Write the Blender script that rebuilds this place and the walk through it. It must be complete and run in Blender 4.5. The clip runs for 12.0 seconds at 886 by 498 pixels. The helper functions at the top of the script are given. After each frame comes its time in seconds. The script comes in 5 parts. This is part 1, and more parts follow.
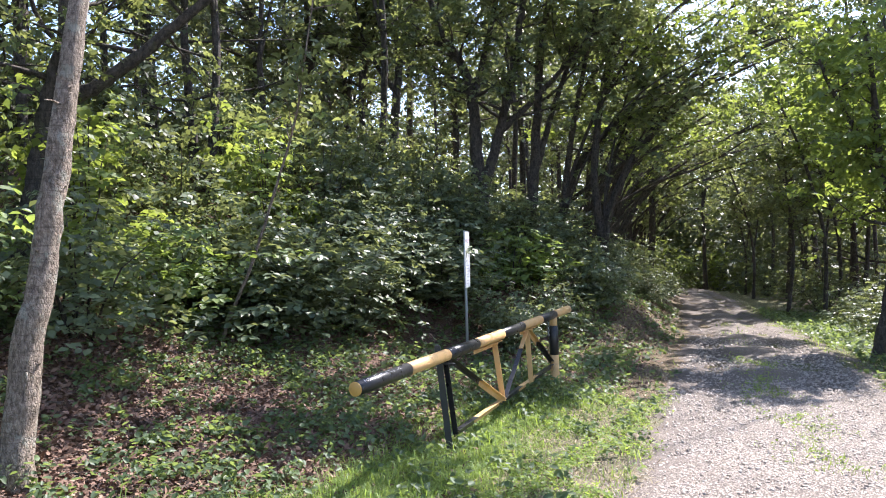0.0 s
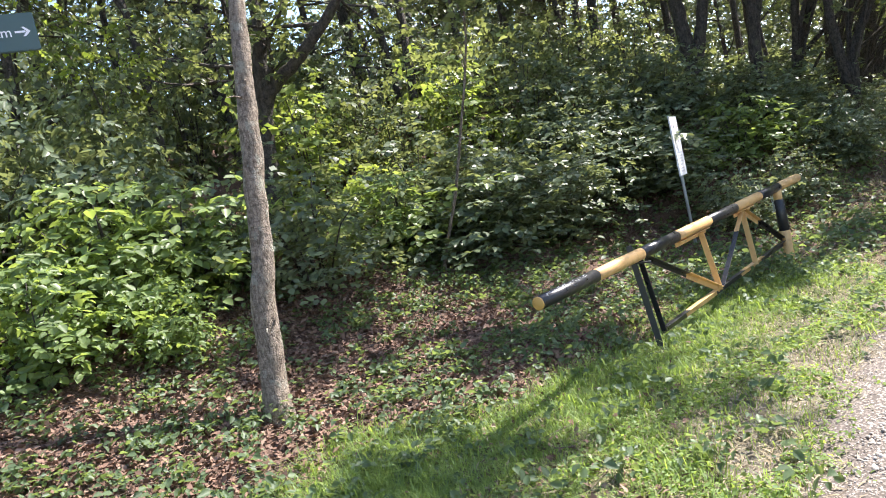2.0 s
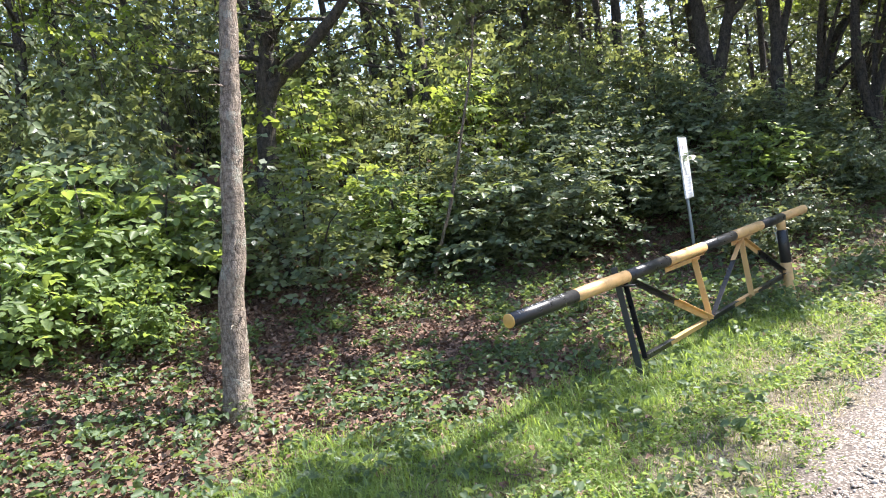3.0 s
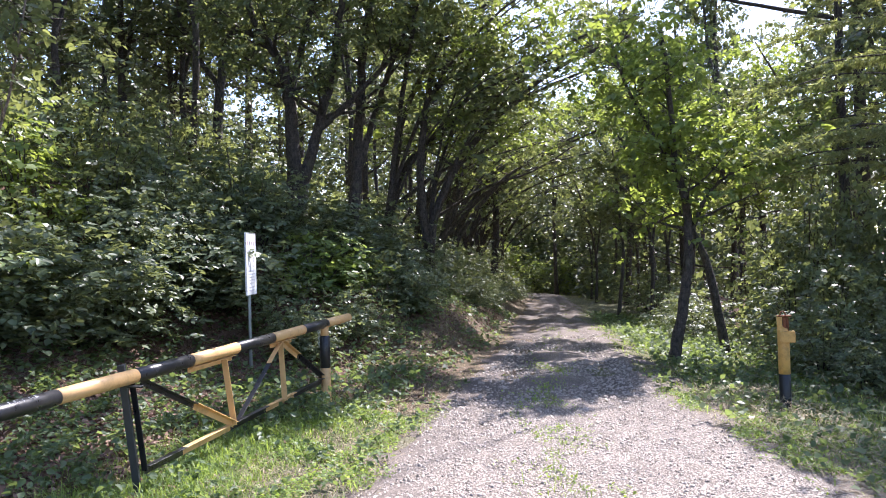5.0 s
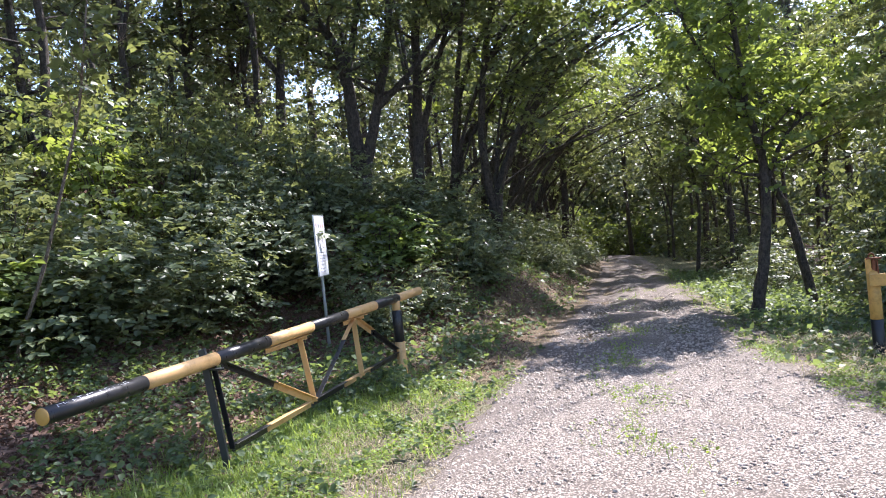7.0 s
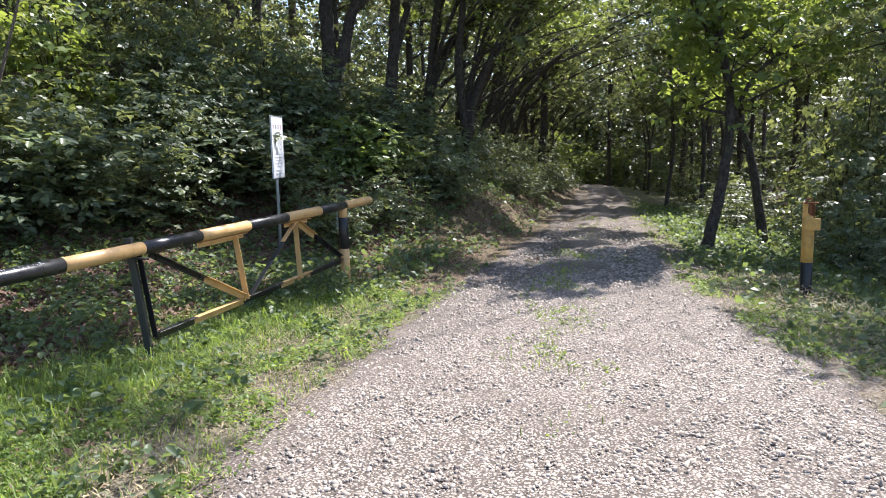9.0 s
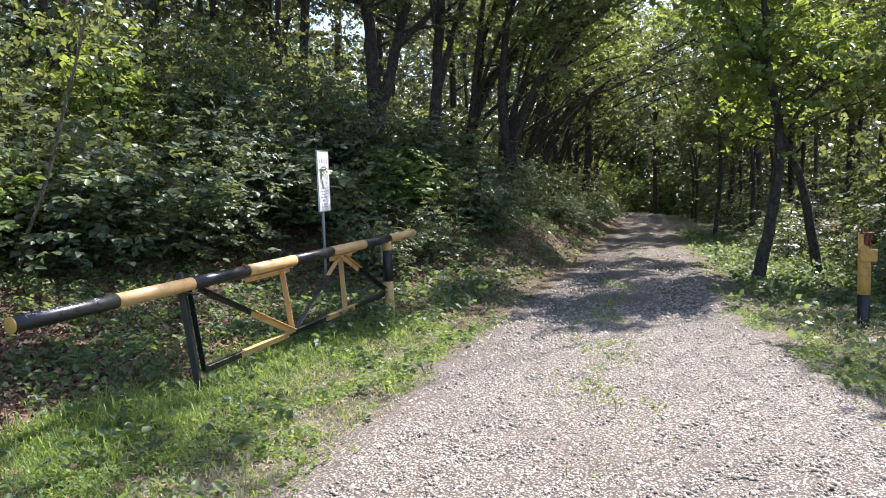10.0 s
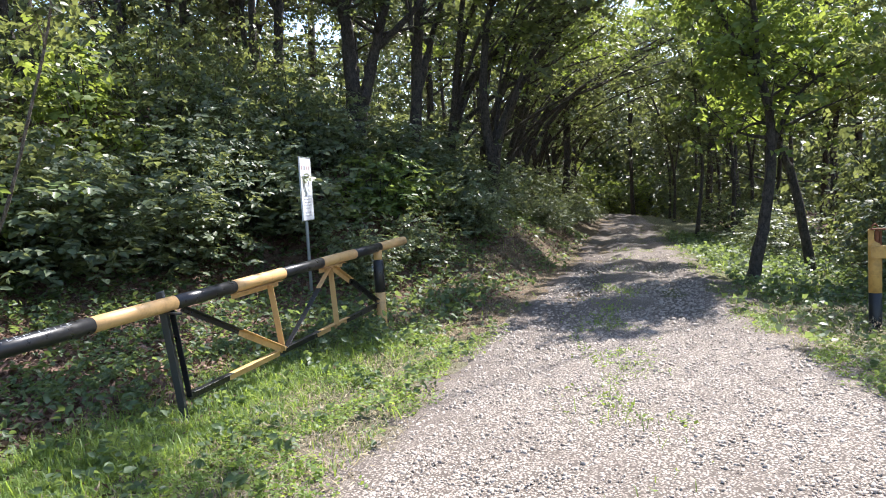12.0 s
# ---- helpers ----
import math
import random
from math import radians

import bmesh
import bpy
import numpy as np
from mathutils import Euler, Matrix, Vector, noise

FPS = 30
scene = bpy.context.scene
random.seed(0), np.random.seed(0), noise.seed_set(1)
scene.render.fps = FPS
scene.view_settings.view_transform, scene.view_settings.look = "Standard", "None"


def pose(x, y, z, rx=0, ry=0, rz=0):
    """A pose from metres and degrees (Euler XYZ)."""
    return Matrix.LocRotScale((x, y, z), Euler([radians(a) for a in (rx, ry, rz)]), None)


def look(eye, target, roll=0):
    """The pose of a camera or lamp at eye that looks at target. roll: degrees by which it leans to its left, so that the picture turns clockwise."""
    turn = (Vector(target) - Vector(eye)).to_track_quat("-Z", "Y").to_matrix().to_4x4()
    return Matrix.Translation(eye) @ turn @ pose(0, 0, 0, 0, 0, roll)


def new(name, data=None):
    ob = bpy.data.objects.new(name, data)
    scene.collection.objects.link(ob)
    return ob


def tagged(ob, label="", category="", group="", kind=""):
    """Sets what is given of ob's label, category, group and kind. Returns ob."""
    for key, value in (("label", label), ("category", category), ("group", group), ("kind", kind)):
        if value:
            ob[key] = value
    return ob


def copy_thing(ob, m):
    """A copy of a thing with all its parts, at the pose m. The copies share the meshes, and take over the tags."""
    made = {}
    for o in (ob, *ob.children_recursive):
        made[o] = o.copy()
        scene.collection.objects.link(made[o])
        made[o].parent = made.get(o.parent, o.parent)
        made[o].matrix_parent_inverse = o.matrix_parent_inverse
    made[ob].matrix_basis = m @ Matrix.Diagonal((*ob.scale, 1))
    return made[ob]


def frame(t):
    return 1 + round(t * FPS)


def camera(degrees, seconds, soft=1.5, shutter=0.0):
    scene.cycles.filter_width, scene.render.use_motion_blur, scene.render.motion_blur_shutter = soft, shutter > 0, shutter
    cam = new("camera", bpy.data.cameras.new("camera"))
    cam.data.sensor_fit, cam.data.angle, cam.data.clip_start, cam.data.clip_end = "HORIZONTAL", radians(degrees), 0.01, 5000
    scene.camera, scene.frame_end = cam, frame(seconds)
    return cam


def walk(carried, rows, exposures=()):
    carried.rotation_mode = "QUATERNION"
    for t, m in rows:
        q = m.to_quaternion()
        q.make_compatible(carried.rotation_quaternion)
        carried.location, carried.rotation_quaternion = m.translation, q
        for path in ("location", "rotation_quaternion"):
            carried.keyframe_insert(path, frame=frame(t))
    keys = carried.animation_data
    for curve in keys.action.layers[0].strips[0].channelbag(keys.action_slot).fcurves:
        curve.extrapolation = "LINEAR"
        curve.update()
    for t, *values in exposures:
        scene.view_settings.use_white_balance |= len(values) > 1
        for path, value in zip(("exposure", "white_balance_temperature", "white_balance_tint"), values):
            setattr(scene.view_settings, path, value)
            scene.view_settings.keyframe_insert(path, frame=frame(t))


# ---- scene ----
cam = camera(63.5, 12.0, soft=1.0)
PATH = [
    (0, (-1.44, -9.307, 1.742), (-1.444, -7.307, 1.763), -1.5),
    (0.5, (-1.301, -9.17, 1.741), (-1.339, -7.17, 1.78), -6.3),
    (1, (-1.091, -9.239, 1.763), (-1.466, -7.275, 1.771), -9.5),
    (1.5, (-1.034, -9.389, 1.772), (-1.563, -7.462, 1.696), -12.7),
    (2, (-0.85, -9.31, 1.736), (-1.548, -7.441, 1.596), -13.2),
    (2.5, (-0.718, -9.198, 1.707), (-1.49, -7.362, 1.53), -12.0),
    (3, (-0.636, -9.019, 1.69), (-1.372, -7.163, 1.572), -9.1),
    (3.5, (-0.397, -8.782, 1.709), (-0.889, -6.845, 1.648), -4.9),
    (3.7, (-0.272, -8.681, 1.706), (-0.592, -6.707, 1.66), -3.2),
    (5.3, (-0.084, -8.577, 1.65), (0.286, -6.612, 1.684), -1.9),
    (5.5, (-0.055, -8.594, 1.647), (0.278, -6.622, 1.677), -2.3),
    (6, (-0.017, -8.624, 1.644), (0.223, -6.639, 1.675), -3.9),
    (6.5, (-0.03, -8.601, 1.635), (0.146, -6.609, 1.655), -4.7),
    (7, (-0.033, -8.561, 1.619), (0.11, -6.566, 1.586), -6.0),
    (7.5, (0.003, -8.631, 1.576), (0.141, -6.643, 1.404), -4.4),
    (7.7, (0.026, -8.697, 1.544), (0.147, -6.714, 1.312), -3.5),
    (9.3, (0.405, -8.633, 1.56), (0.602, -6.66, 1.293), -0.9),
    (9.5, (0.419, -8.632, 1.584), (0.624, -6.657, 1.342), -0.8),
    (10, (0.36, -8.647, 1.598), (0.421, -6.656, 1.414), -2.0),
    (10.5, (0.344, -8.612, 1.601), (0.216, -6.625, 1.415), -5.2),
    (11, (0.365, -8.565, 1.577), (0.231, -6.582, 1.354), -6.3),
    (11.5, (0.265, -8.432, 1.563), (0.232, -6.443, 1.357), -5.2),
    (12, (0.171, -8.236, 1.592), (0.3, -6.247, 1.421), -3.3),
]
walk(cam, [(t, look(eye, target, roll)) for t, eye, target, roll in PATH],
     exposures=[(0, 1.51, 6100, 18), (1.5, 1.63, 6350, 15), (2.5, 1.62, 6350, 14), (3.0, 1.71, 6300, 14), (3.5, 1.91, 6250, 13), (3.7, 1.88, 6200, 14), (5.3, 1.42, 5950, 23), (7.5, 1.37, 6050, 19), (9.3, 1.13, 6150, 15), (10.5, 1.15, 6150, 15), (12, 1.30, 6150, 14)])

# ---- world, sun and exposure ----
SUN_AZ = math.atan2(0.72, 0.69)          # clockwise from +y
SUN_EL = radians(52)
sun_dir = Vector((math.sin(SUN_AZ) * math.cos(SUN_EL), math.cos(SUN_AZ) * math.cos(SUN_EL), math.sin(SUN_EL)))
world = bpy.data.worlds.new("sky")
scene.world = world
world.use_nodes = True
wn = world.node_tree
sky = wn.nodes.new("ShaderNodeTexSky")
sky.sky_type, sky.sun_disc, sky.sun_elevation, sky.sun_rotation = "NISHITA", False, SUN_EL, SUN_AZ
wn.links.new(sky.outputs[0], wn.nodes["Background"].inputs[0])
wn.nodes["Background"].inputs[1].default_value = 0.15
sun = new("sun", bpy.data.lights.new("sun", "SUN"))
sun.data.energy, sun.data.angle, sun.data.color = 5.0, radians(0.5), (1.0, 0.95, 0.86)
sun.matrix_world = look((0, 0, 30), Vector((0, 0, 30)) - sun_dir)

# ---- materials ----
def nodes_of(name):
    m = bpy.data.materials.new(name)
    m.use_nodes = True
    t = m.node_tree
    return m, t, t.nodes["Principled BSDF"], t.nodes["Material Output"]


def add(t, kind, **values):
    n = t.nodes.new(kind)
    for k, v in values.items():
        n.inputs[k.replace("_", " ")].default_value = v
    return n


def ramp(t, source, stops):
    r = t.nodes.new("ShaderNodeValToRGB")
    while len(r.color_ramp.elements) < len(stops):
        r.color_ramp.elements.new(0.5)
    for e, (p, c) in zip(r.color_ramp.elements, stops):
        e.position, e.color = p, (*c, 1)
    t.links.new(source, r.inputs[0])
    return r.outputs[0]


def mix(t, fac, a, b, mode="MIX"):
    n = t.nodes.new("ShaderNodeMix")
    n.data_type, n.blend_type = "RGBA", mode
    for socket, v in ((n.inputs[0], fac), (n.inputs[6], a), (n.inputs[7], b)):
        if hasattr(v, "is_output"):
            t.links.new(v, socket)
        else:
            socket.default_value = v if isinstance(v, (int, float)) else (*v, 1)
    return n.outputs[2]


def coords(t, scale=(1, 1, 1)):
    c, m = t.nodes.new("ShaderNodeTexCoord"), t.nodes.new("ShaderNodeMapping")
    m.inputs["Scale"].default_value = scale
    t.links.new(c.outputs["Object"], m.inputs[0])
    return m.outputs[0]


def noise_of(t, co, scale, detail=4, rough=0.6):
    n = add(t, "ShaderNodeTexNoise", Scale=scale, Detail=detail, Roughness=rough)
    t.links.new(co, n.inputs["Vector"])
    return n.outputs["Fac"]


def noise_colour(t, co, scale):
    n = add(t, "ShaderNodeTexNoise", Scale=scale, Detail=3)
    t.links.new(co, n.inputs["Vector"])
    return n.outputs["Color"]


def bump(t, p, height, strength, distance=0.01):
    b = add(t, "ShaderNodeBump", Strength=strength, Distance=distance)
    t.links.new(height, b.inputs["Height"])
    t.links.new(b.outputs[0], p.inputs["Normal"])


def leaf_material(name, dark, light, rough=0.42, through_share=0.50, glow=(2.0, 1.8, 0.85)):
    """Leaves: a glossy top and light that passes through, each leaf a little different."""
    m, t, p, out = nodes_of(name)
    g = t.nodes.new("ShaderNodeNewGeometry")
    col = ramp(t, g.outputs["Random Per Island"], [(0, dark), (0.75, light), (1, [min(1, c * 1.25) for c in light])])
    big = noise_of(t, coords(t), 0.9, 2)
    col = mix(t, mix(t, 0.55, big, (0, 0, 0)), col, light)
    t.links.new(col, p.inputs["Base Color"])
    p.inputs["Roughness"].default_value = rough
    p.inputs["Specular IOR Level"].default_value = 0.4
    tr = t.nodes.new("ShaderNodeBsdfTranslucent")
    t.links.new(mix(t, 1.0, col, glow, "MULTIPLY"), tr.inputs[0])
    s = add(t, "ShaderNodeMixShader", Fac=through_share)
    t.links.new(p.outputs[0], s.inputs[1])
    t.links.new(tr.outputs[0], s.inputs[2])
    t.links.new(s.outputs[0], out.inputs[0])
    return m


def bark_material(name, dark, light, scale=1.0, pale=0.0):
    """Flaky bark: upright plates with dark seams, fine grain, bands across and patches of lichen."""
    m, t, p, _ = nodes_of(name)
    a = noise_of(t, coords(t, (10 * scale, 10 * scale, 4.5 * scale)), 2.2, 9, 0.72)
    v = add(t, "ShaderNodeTexVoronoi", Scale=1.0)
    v.feature = "DISTANCE_TO_EDGE"
    t.links.new(mix(t, 0.16, coords(t, (38 * scale, 38 * scale, 20 * scale)), noise_colour(t, coords(t), 9 * scale)), v.inputs["Vector"])
    seam = ramp(t, v.outputs["Distance"], [(0.0, (0, 0, 0)), (0.16, (1, 1, 1))])
    band = noise_of(t, coords(t, (2, 2, 26 * scale)), 1.6, 4)
    col = ramp(t, a, [(0.38, dark), (0.50, [0.5 * d + 0.5 * l for d, l in zip(dark, light)]), (0.62, light)])
    col = mix(t, seam, mix(t, 0.28, col, dark), col)
    col = mix(t, ramp(t, band, [(0.56, (0, 0, 0)), (0.66, (0.6, 0.6, 0.6))]), col, dark)
    blotch = ramp(t, noise_of(t, coords(t), 7, 7, 0.7), [(0.54, (0, 0, 0)), (0.62, (pale, pale, pale))])
    col = mix(t, blotch, col, (0.40, 0.40, 0.33))
    moss = ramp(t, noise_of(t, coords(t), 3.1, 6), [(0.60, (0, 0, 0)), (0.70, (0.5, 0.5, 0.5))])
    col = mix(t, moss, col, (0.13, 0.135, 0.075))
    t.links.new(col, p.inputs["Base Color"])
    p.inputs["Roughness"].default_value = 0.92
    bump(t, p, mix(t, 0.22, a, seam), 1.0, 0.035)
    return m


def paint_material(name, colour, worn, rough=0.45, amount=0.62):
    m, t, p, _ = nodes_of(name)
    a = noise_of(t, coords(t), 14, 8, 0.7)
    b = noise_of(t, coords(t), 2.5, 3)
    col = mix(t, b, colour, [c * 0.82 for c in colour])
    grime = ramp(t, noise_of(t, coords(t, (1.5, 1.5, 1.5)), 5, 7, 0.75), [(0.50, (0, 0, 0)), (0.72, (0.8, 0.8, 0.8))])
    col = mix(t, grime, col, [0.4 * c + 0.12 * w for c, w in zip(colour, worn)])
    chips = ramp(t, a, [(amount, (0, 0, 0)), (amount + 0.05, (1, 1, 1))])
    t.links.new(mix(t, chips, col, worn), p.inputs["Base Color"])
    r = ramp(t, a, [(0.3, (rough - 0.1,) * 3), (0.7, (rough + 0.2,) * 3)])
    t.links.new(r, p.inputs["Roughness"])
    bump(t, p, a, 0.15, 0.004)
    return m


def plain(name, colour, rough=0.6, metal=0.0, spread=0.15, scale=8):
    m, t, p, _ = nodes_of(name)
    a = noise_of(t, coords(t), scale, 6)
    t.links.new(mix(t, a, [c * (1 - spread) for c in colour], [min(1, c * (1 + spread)) for c in colour]), p.inputs["Base Color"])
    p.inputs["Roughness"].default_value, p.inputs["Metallic"].default_value = rough, metal
    bump(t, p, a, 0.1, 0.003)
    return m


def island_material(name, stops, rough=0.85):
    m, t, p, _ = nodes_of(name)
    g = t.nodes.new("ShaderNodeNewGeometry")
    col = ramp(t, g.outputs["Random Per Island"], stops)
    t.links.new(mix(t, noise_of(t, coords(t), 40, 4), col, [0.8 * c for c in stops[len(stops) // 2][1]]), p.inputs["Base Color"])
    p.inputs["Roughness"].default_value = rough
    return m


LEAF_SHRUB = leaf_material("shrub_leaves", (0.056, 0.080, 0.050), (0.150, 0.192, 0.112), through_share=0.42, glow=(1.9, 1.65, 0.9))
LEAF_PALE = leaf_material("pale_shrub_leaves", (0.080, 0.12, 0.050), (0.19, 0.26, 0.10), through_share=0.50, glow=(1.9, 1.75, 0.85))
LEAF_TREE = leaf_material("tree_leaves", (0.062, 0.086, 0.048), (0.155, 0.192, 0.100), through_share=0.46, glow=(1.9, 1.7, 0.9))
LEAF_OAK = leaf_material("young_tree_leaves", (0.092, 0.14, 0.046), (0.18, 0.24, 0.084))
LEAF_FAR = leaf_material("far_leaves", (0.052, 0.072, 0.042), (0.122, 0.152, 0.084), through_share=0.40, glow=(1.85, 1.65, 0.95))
# far leaves again, brighter and yellower: sunlight put into the colour
LEAF_SUN_TINTED = leaf_material("sun_tinted_leaves", (0.090, 0.135, 0.040), (0.185, 0.25, 0.072), through_share=0.55)
LEAF_HERB = leaf_material("herb_leaves", (0.058, 0.096, 0.052), (0.128, 0.182, 0.095), rough=0.46)
GRASS = leaf_material("grass_blades", (0.092, 0.155, 0.045), (0.205, 0.29, 0.09), rough=0.5)
NEEDLE = leaf_material("needles", (0.11, 0.14, 0.080), (0.22, 0.26, 0.145), rough=0.5, through_share=0.45)
BARK = bark_material("grey_bark", (0.115, 0.088, 0.066), (0.46, 0.37, 0.29), 1.7, 0.6)
BARK_DARK = bark_material("dark_bark", (0.030, 0.025, 0.021), (0.125, 0.104, 0.085))
YELLOW = paint_material("faded_yellow_paint", (0.68, 0.42, 0.175), (0.27, 0.15, 0.07), amount=0.64)
ORANGE = paint_material("orange_yellow_paint", (0.68, 0.40, 0.11), (0.22, 0.11, 0.05), amount=0.70)
BLACK = paint_material("black_paint", (0.016, 0.016, 0.019), (0.13, 0.12, 0.11), rough=0.30, amount=0.76)
GREY_STEEL = paint_material("dark_grey_steel", (0.060, 0.064, 0.066), (0.20, 0.19, 0.17), rough=0.4, amount=0.66)
GALVANISED = plain("galvanised_steel", (0.34, 0.36, 0.36), 0.5, 0.6)
RUST = plain("rusty_steel", (0.22, 0.085, 0.04), 0.85, 0.2, 0.4, 30)
SIGN_WHITE = plain("sign_white", (0.72, 0.74, 0.78), 0.45, 0, 0.06)
SIGN_RED = plain("sign_red", (0.60, 0.40, 0.43), 0.5)
SIGN_DARK = plain("sign_dark", (0.25, 0.25, 0.31), 0.5)
SIGN_BLUE = plain("sign_blue_grey", (0.50, 0.52, 0.60), 0.5)
BOARD_GREEN = plain("board_green", (0.045, 0.085, 0.085), 0.45)
PALE_MARK = plain("pale_scratches", (0.52, 0.54, 0.57), 0.7)
WOOD_STICK = bark_material("dead_wood", (0.10, 0.075, 0.055), (0.30, 0.24, 0.19))
LITTER = island_material("dead_leaves", [(0, (0.050, 0.028, 0.019)), (0.45, (0.15, 0.078, 0.052)), (0.8, (0.24, 0.145, 0.10)), (1, (0.42, 0.30, 0.22))])
STRAW = island_material("straw", [(0, (0.14, 0.10, 0.06)), (0.5, (0.34, 0.27, 0.16)), (1, (0.52, 0.44, 0.29))])
GRAVEL = island_material("gravel_stones", [(0, (0.18, 0.145, 0.115)), (0.25, (0.37, 0.315, 0.265)), (1, (0.60, 0.53, 0.455))])


def ground_material():
    m, t, p, _ = nodes_of("forest_floor")
    co = coords(t)
    fine, mid, big = noise_of(t, co, 70, 8, 0.8), noise_of(t, co, 7, 5), noise_of(t, co, 0.8, 3)
    litter = ramp(t, fine, [(0.38, (0.024, 0.014, 0.010)), (0.5, (0.105, 0.052, 0.036)), (0.60, (0.28, 0.17, 0.12))])
    green = ramp(t, fine, [(0.38, (0.030, 0.045, 0.014)), (0.5, (0.095, 0.115, 0.035)), (0.60, (0.24, 0.22, 0.10))])
    at = t.nodes.new("ShaderNodeAttribute")
    at.attribute_name = "turf"
    f = add(t, "ShaderNodeMath")
    f.operation = "MULTIPLY_ADD"
    t.links.new(mid, f.inputs[0])
    f.inputs[1].default_value = 1.2
    f.inputs[2].default_value = -0.6
    s = add(t, "ShaderNodeMath")
    s.operation = "ADD"
    s.use_clamp = True
    t.links.new(f.outputs[0], s.inputs[0])
    t.links.new(at.outputs["Fac"], s.inputs[1])
    col = mix(t, s.outputs[0], litter, green)
    av = t.nodes.new("ShaderNodeAttribute")
    av.attribute_name = "verge"
    v = add(t, "ShaderNodeTexVoronoi", Scale=42.0)
    t.links.new(co, v.inputs["Vector"])
    grit = ramp(t, v.outputs["Color"], [(0.1, (0.15, 0.115, 0.085)), (0.6, (0.27, 0.22, 0.17)), (0.95, (0.42, 0.38, 0.33))])
    col = mix(t, av.outputs["Fac"], col, grit)
    col = mix(t, big, col, mix(t, 0.35, col, (0.10, 0.07, 0.045)))
    t.links.new(col, p.inputs["Base Color"])
    p.inputs["Roughness"].default_value = 0.95
    bump(t, p, fine, 0.8, 0.03)
    return m


def road_material():
    m, t, p, _ = nodes_of("gravel_road")
    co = coords(t)
    v = add(t, "ShaderNodeTexVoronoi", Scale=66.0)
    v.feature = "F1"
    t.links.new(co, v.inputs["Vector"])
    fine, big = noise_of(t, co, 90, 5, 0.7), noise_of(t, co, 1.1, 4)
    stone = ramp(t, v.outputs["Color"], [(0.1, (0.23, 0.19, 0.155)), (0.5, (0.38, 0.325, 0.275)), (0.9, (0.60, 0.53, 0.455))])
    col = mix(t, ramp(t, v.outputs["Distance"], [(0.30, (0, 0, 0)), (0.56, (1, 1, 1))]), stone, (0.085, 0.068, 0.055))
    # earth's own brown, darkened further in place of missing tree shade
    dirt_shade = ramp(t, fine, [(0.36, (0.042, 0.031, 0.026)), (0.5, (0.105, 0.082, 0.067)), (0.62, (0.165, 0.135, 0.115))])
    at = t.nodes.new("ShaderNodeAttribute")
    at.attribute_name = "earth_shade"
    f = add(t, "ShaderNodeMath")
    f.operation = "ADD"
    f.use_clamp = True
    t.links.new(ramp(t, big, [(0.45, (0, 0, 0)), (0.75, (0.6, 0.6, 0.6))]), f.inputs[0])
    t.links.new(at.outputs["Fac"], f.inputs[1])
    t.links.new(mix(t, f.outputs[0], col, dirt_shade), p.inputs["Base Color"])
    p.inputs["Roughness"].default_value = 0.92
    bump(t, p, v.outputs["Distance"], -0.6, 0.02)
    return m


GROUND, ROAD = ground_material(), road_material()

# ---- mesh helpers ----
rng = np.random.default_rng(7)


def np_mesh(name, V, F, smooth=False):
    """A mesh from an array of places and one or more arrays of faces (all faces of an array have as many corners)."""
    V = np.asarray(V, np.float32)
    Fs = [np.asarray(f, np.int32) for f in (F if isinstance(F, list) else [F]) if len(f)]
    me = bpy.data.meshes.new(name)
    me.vertices.add(len(V))
    me.vertices.foreach_set("co", V.ravel())
    me.loops.add(sum(f.size for f in Fs))
    me.loops.foreach_set("vertex_index", np.concatenate([f.ravel() for f in Fs]))
    sizes = np.concatenate([np.full(len(f), f.shape[1], np.int32) for f in Fs])
    me.polygons.add(len(sizes))
    me.polygons.foreach_set("loop_start", np.concatenate([[0], np.cumsum(sizes)[:-1]]).astype(np.int32))
    if smooth:
        me.polygons.foreach_set("use_smooth", np.ones(len(sizes), bool))
    me.update(calc_edges=True)
    me.validate()
    return me


def mesh_part(name, me, material, parent=None, label=""):
    ob = new(name, me)
    me.materials.append(material)
    ob.parent = parent
    if label:
        ob["label"] = label
    return ob


def part(name, bm, material, parent=None, label=""):
    me = bpy.data.meshes.new(name)
    bm.to_mesh(me)
    bm.free()
    return mesh_part(name, me, material, parent, label)


def empty(name, place, label, category, group="", kind=""):
    e = new(name)
    e.empty_display_size = 0.1
    e.location = place
    return tagged(e, label, category, group, kind)


def smooth_line(points, n):
    """n places along a smooth curve through the points."""
    P = np.asarray(points, float)
    if len(P) == 2:
        return P[0] + np.linspace(0, 1, n)[:, None] * (P[1] - P[0])
    Q = np.vstack([2 * P[0] - P[1], P, 2 * P[-1] - P[-2]])
    out = []
    for u in np.linspace(0, len(P) - 1 - 1e-6, n):
        i, f = int(u), u - int(u)
        a, b, c, d = Q[i:i + 4]
        out.append(0.5 * (2 * b + (c - a) * f + (2 * a - 5 * b + 4 * c - d) * f * f + (3 * b - a - 3 * c + d) * f ** 3))
    return np.array(out)


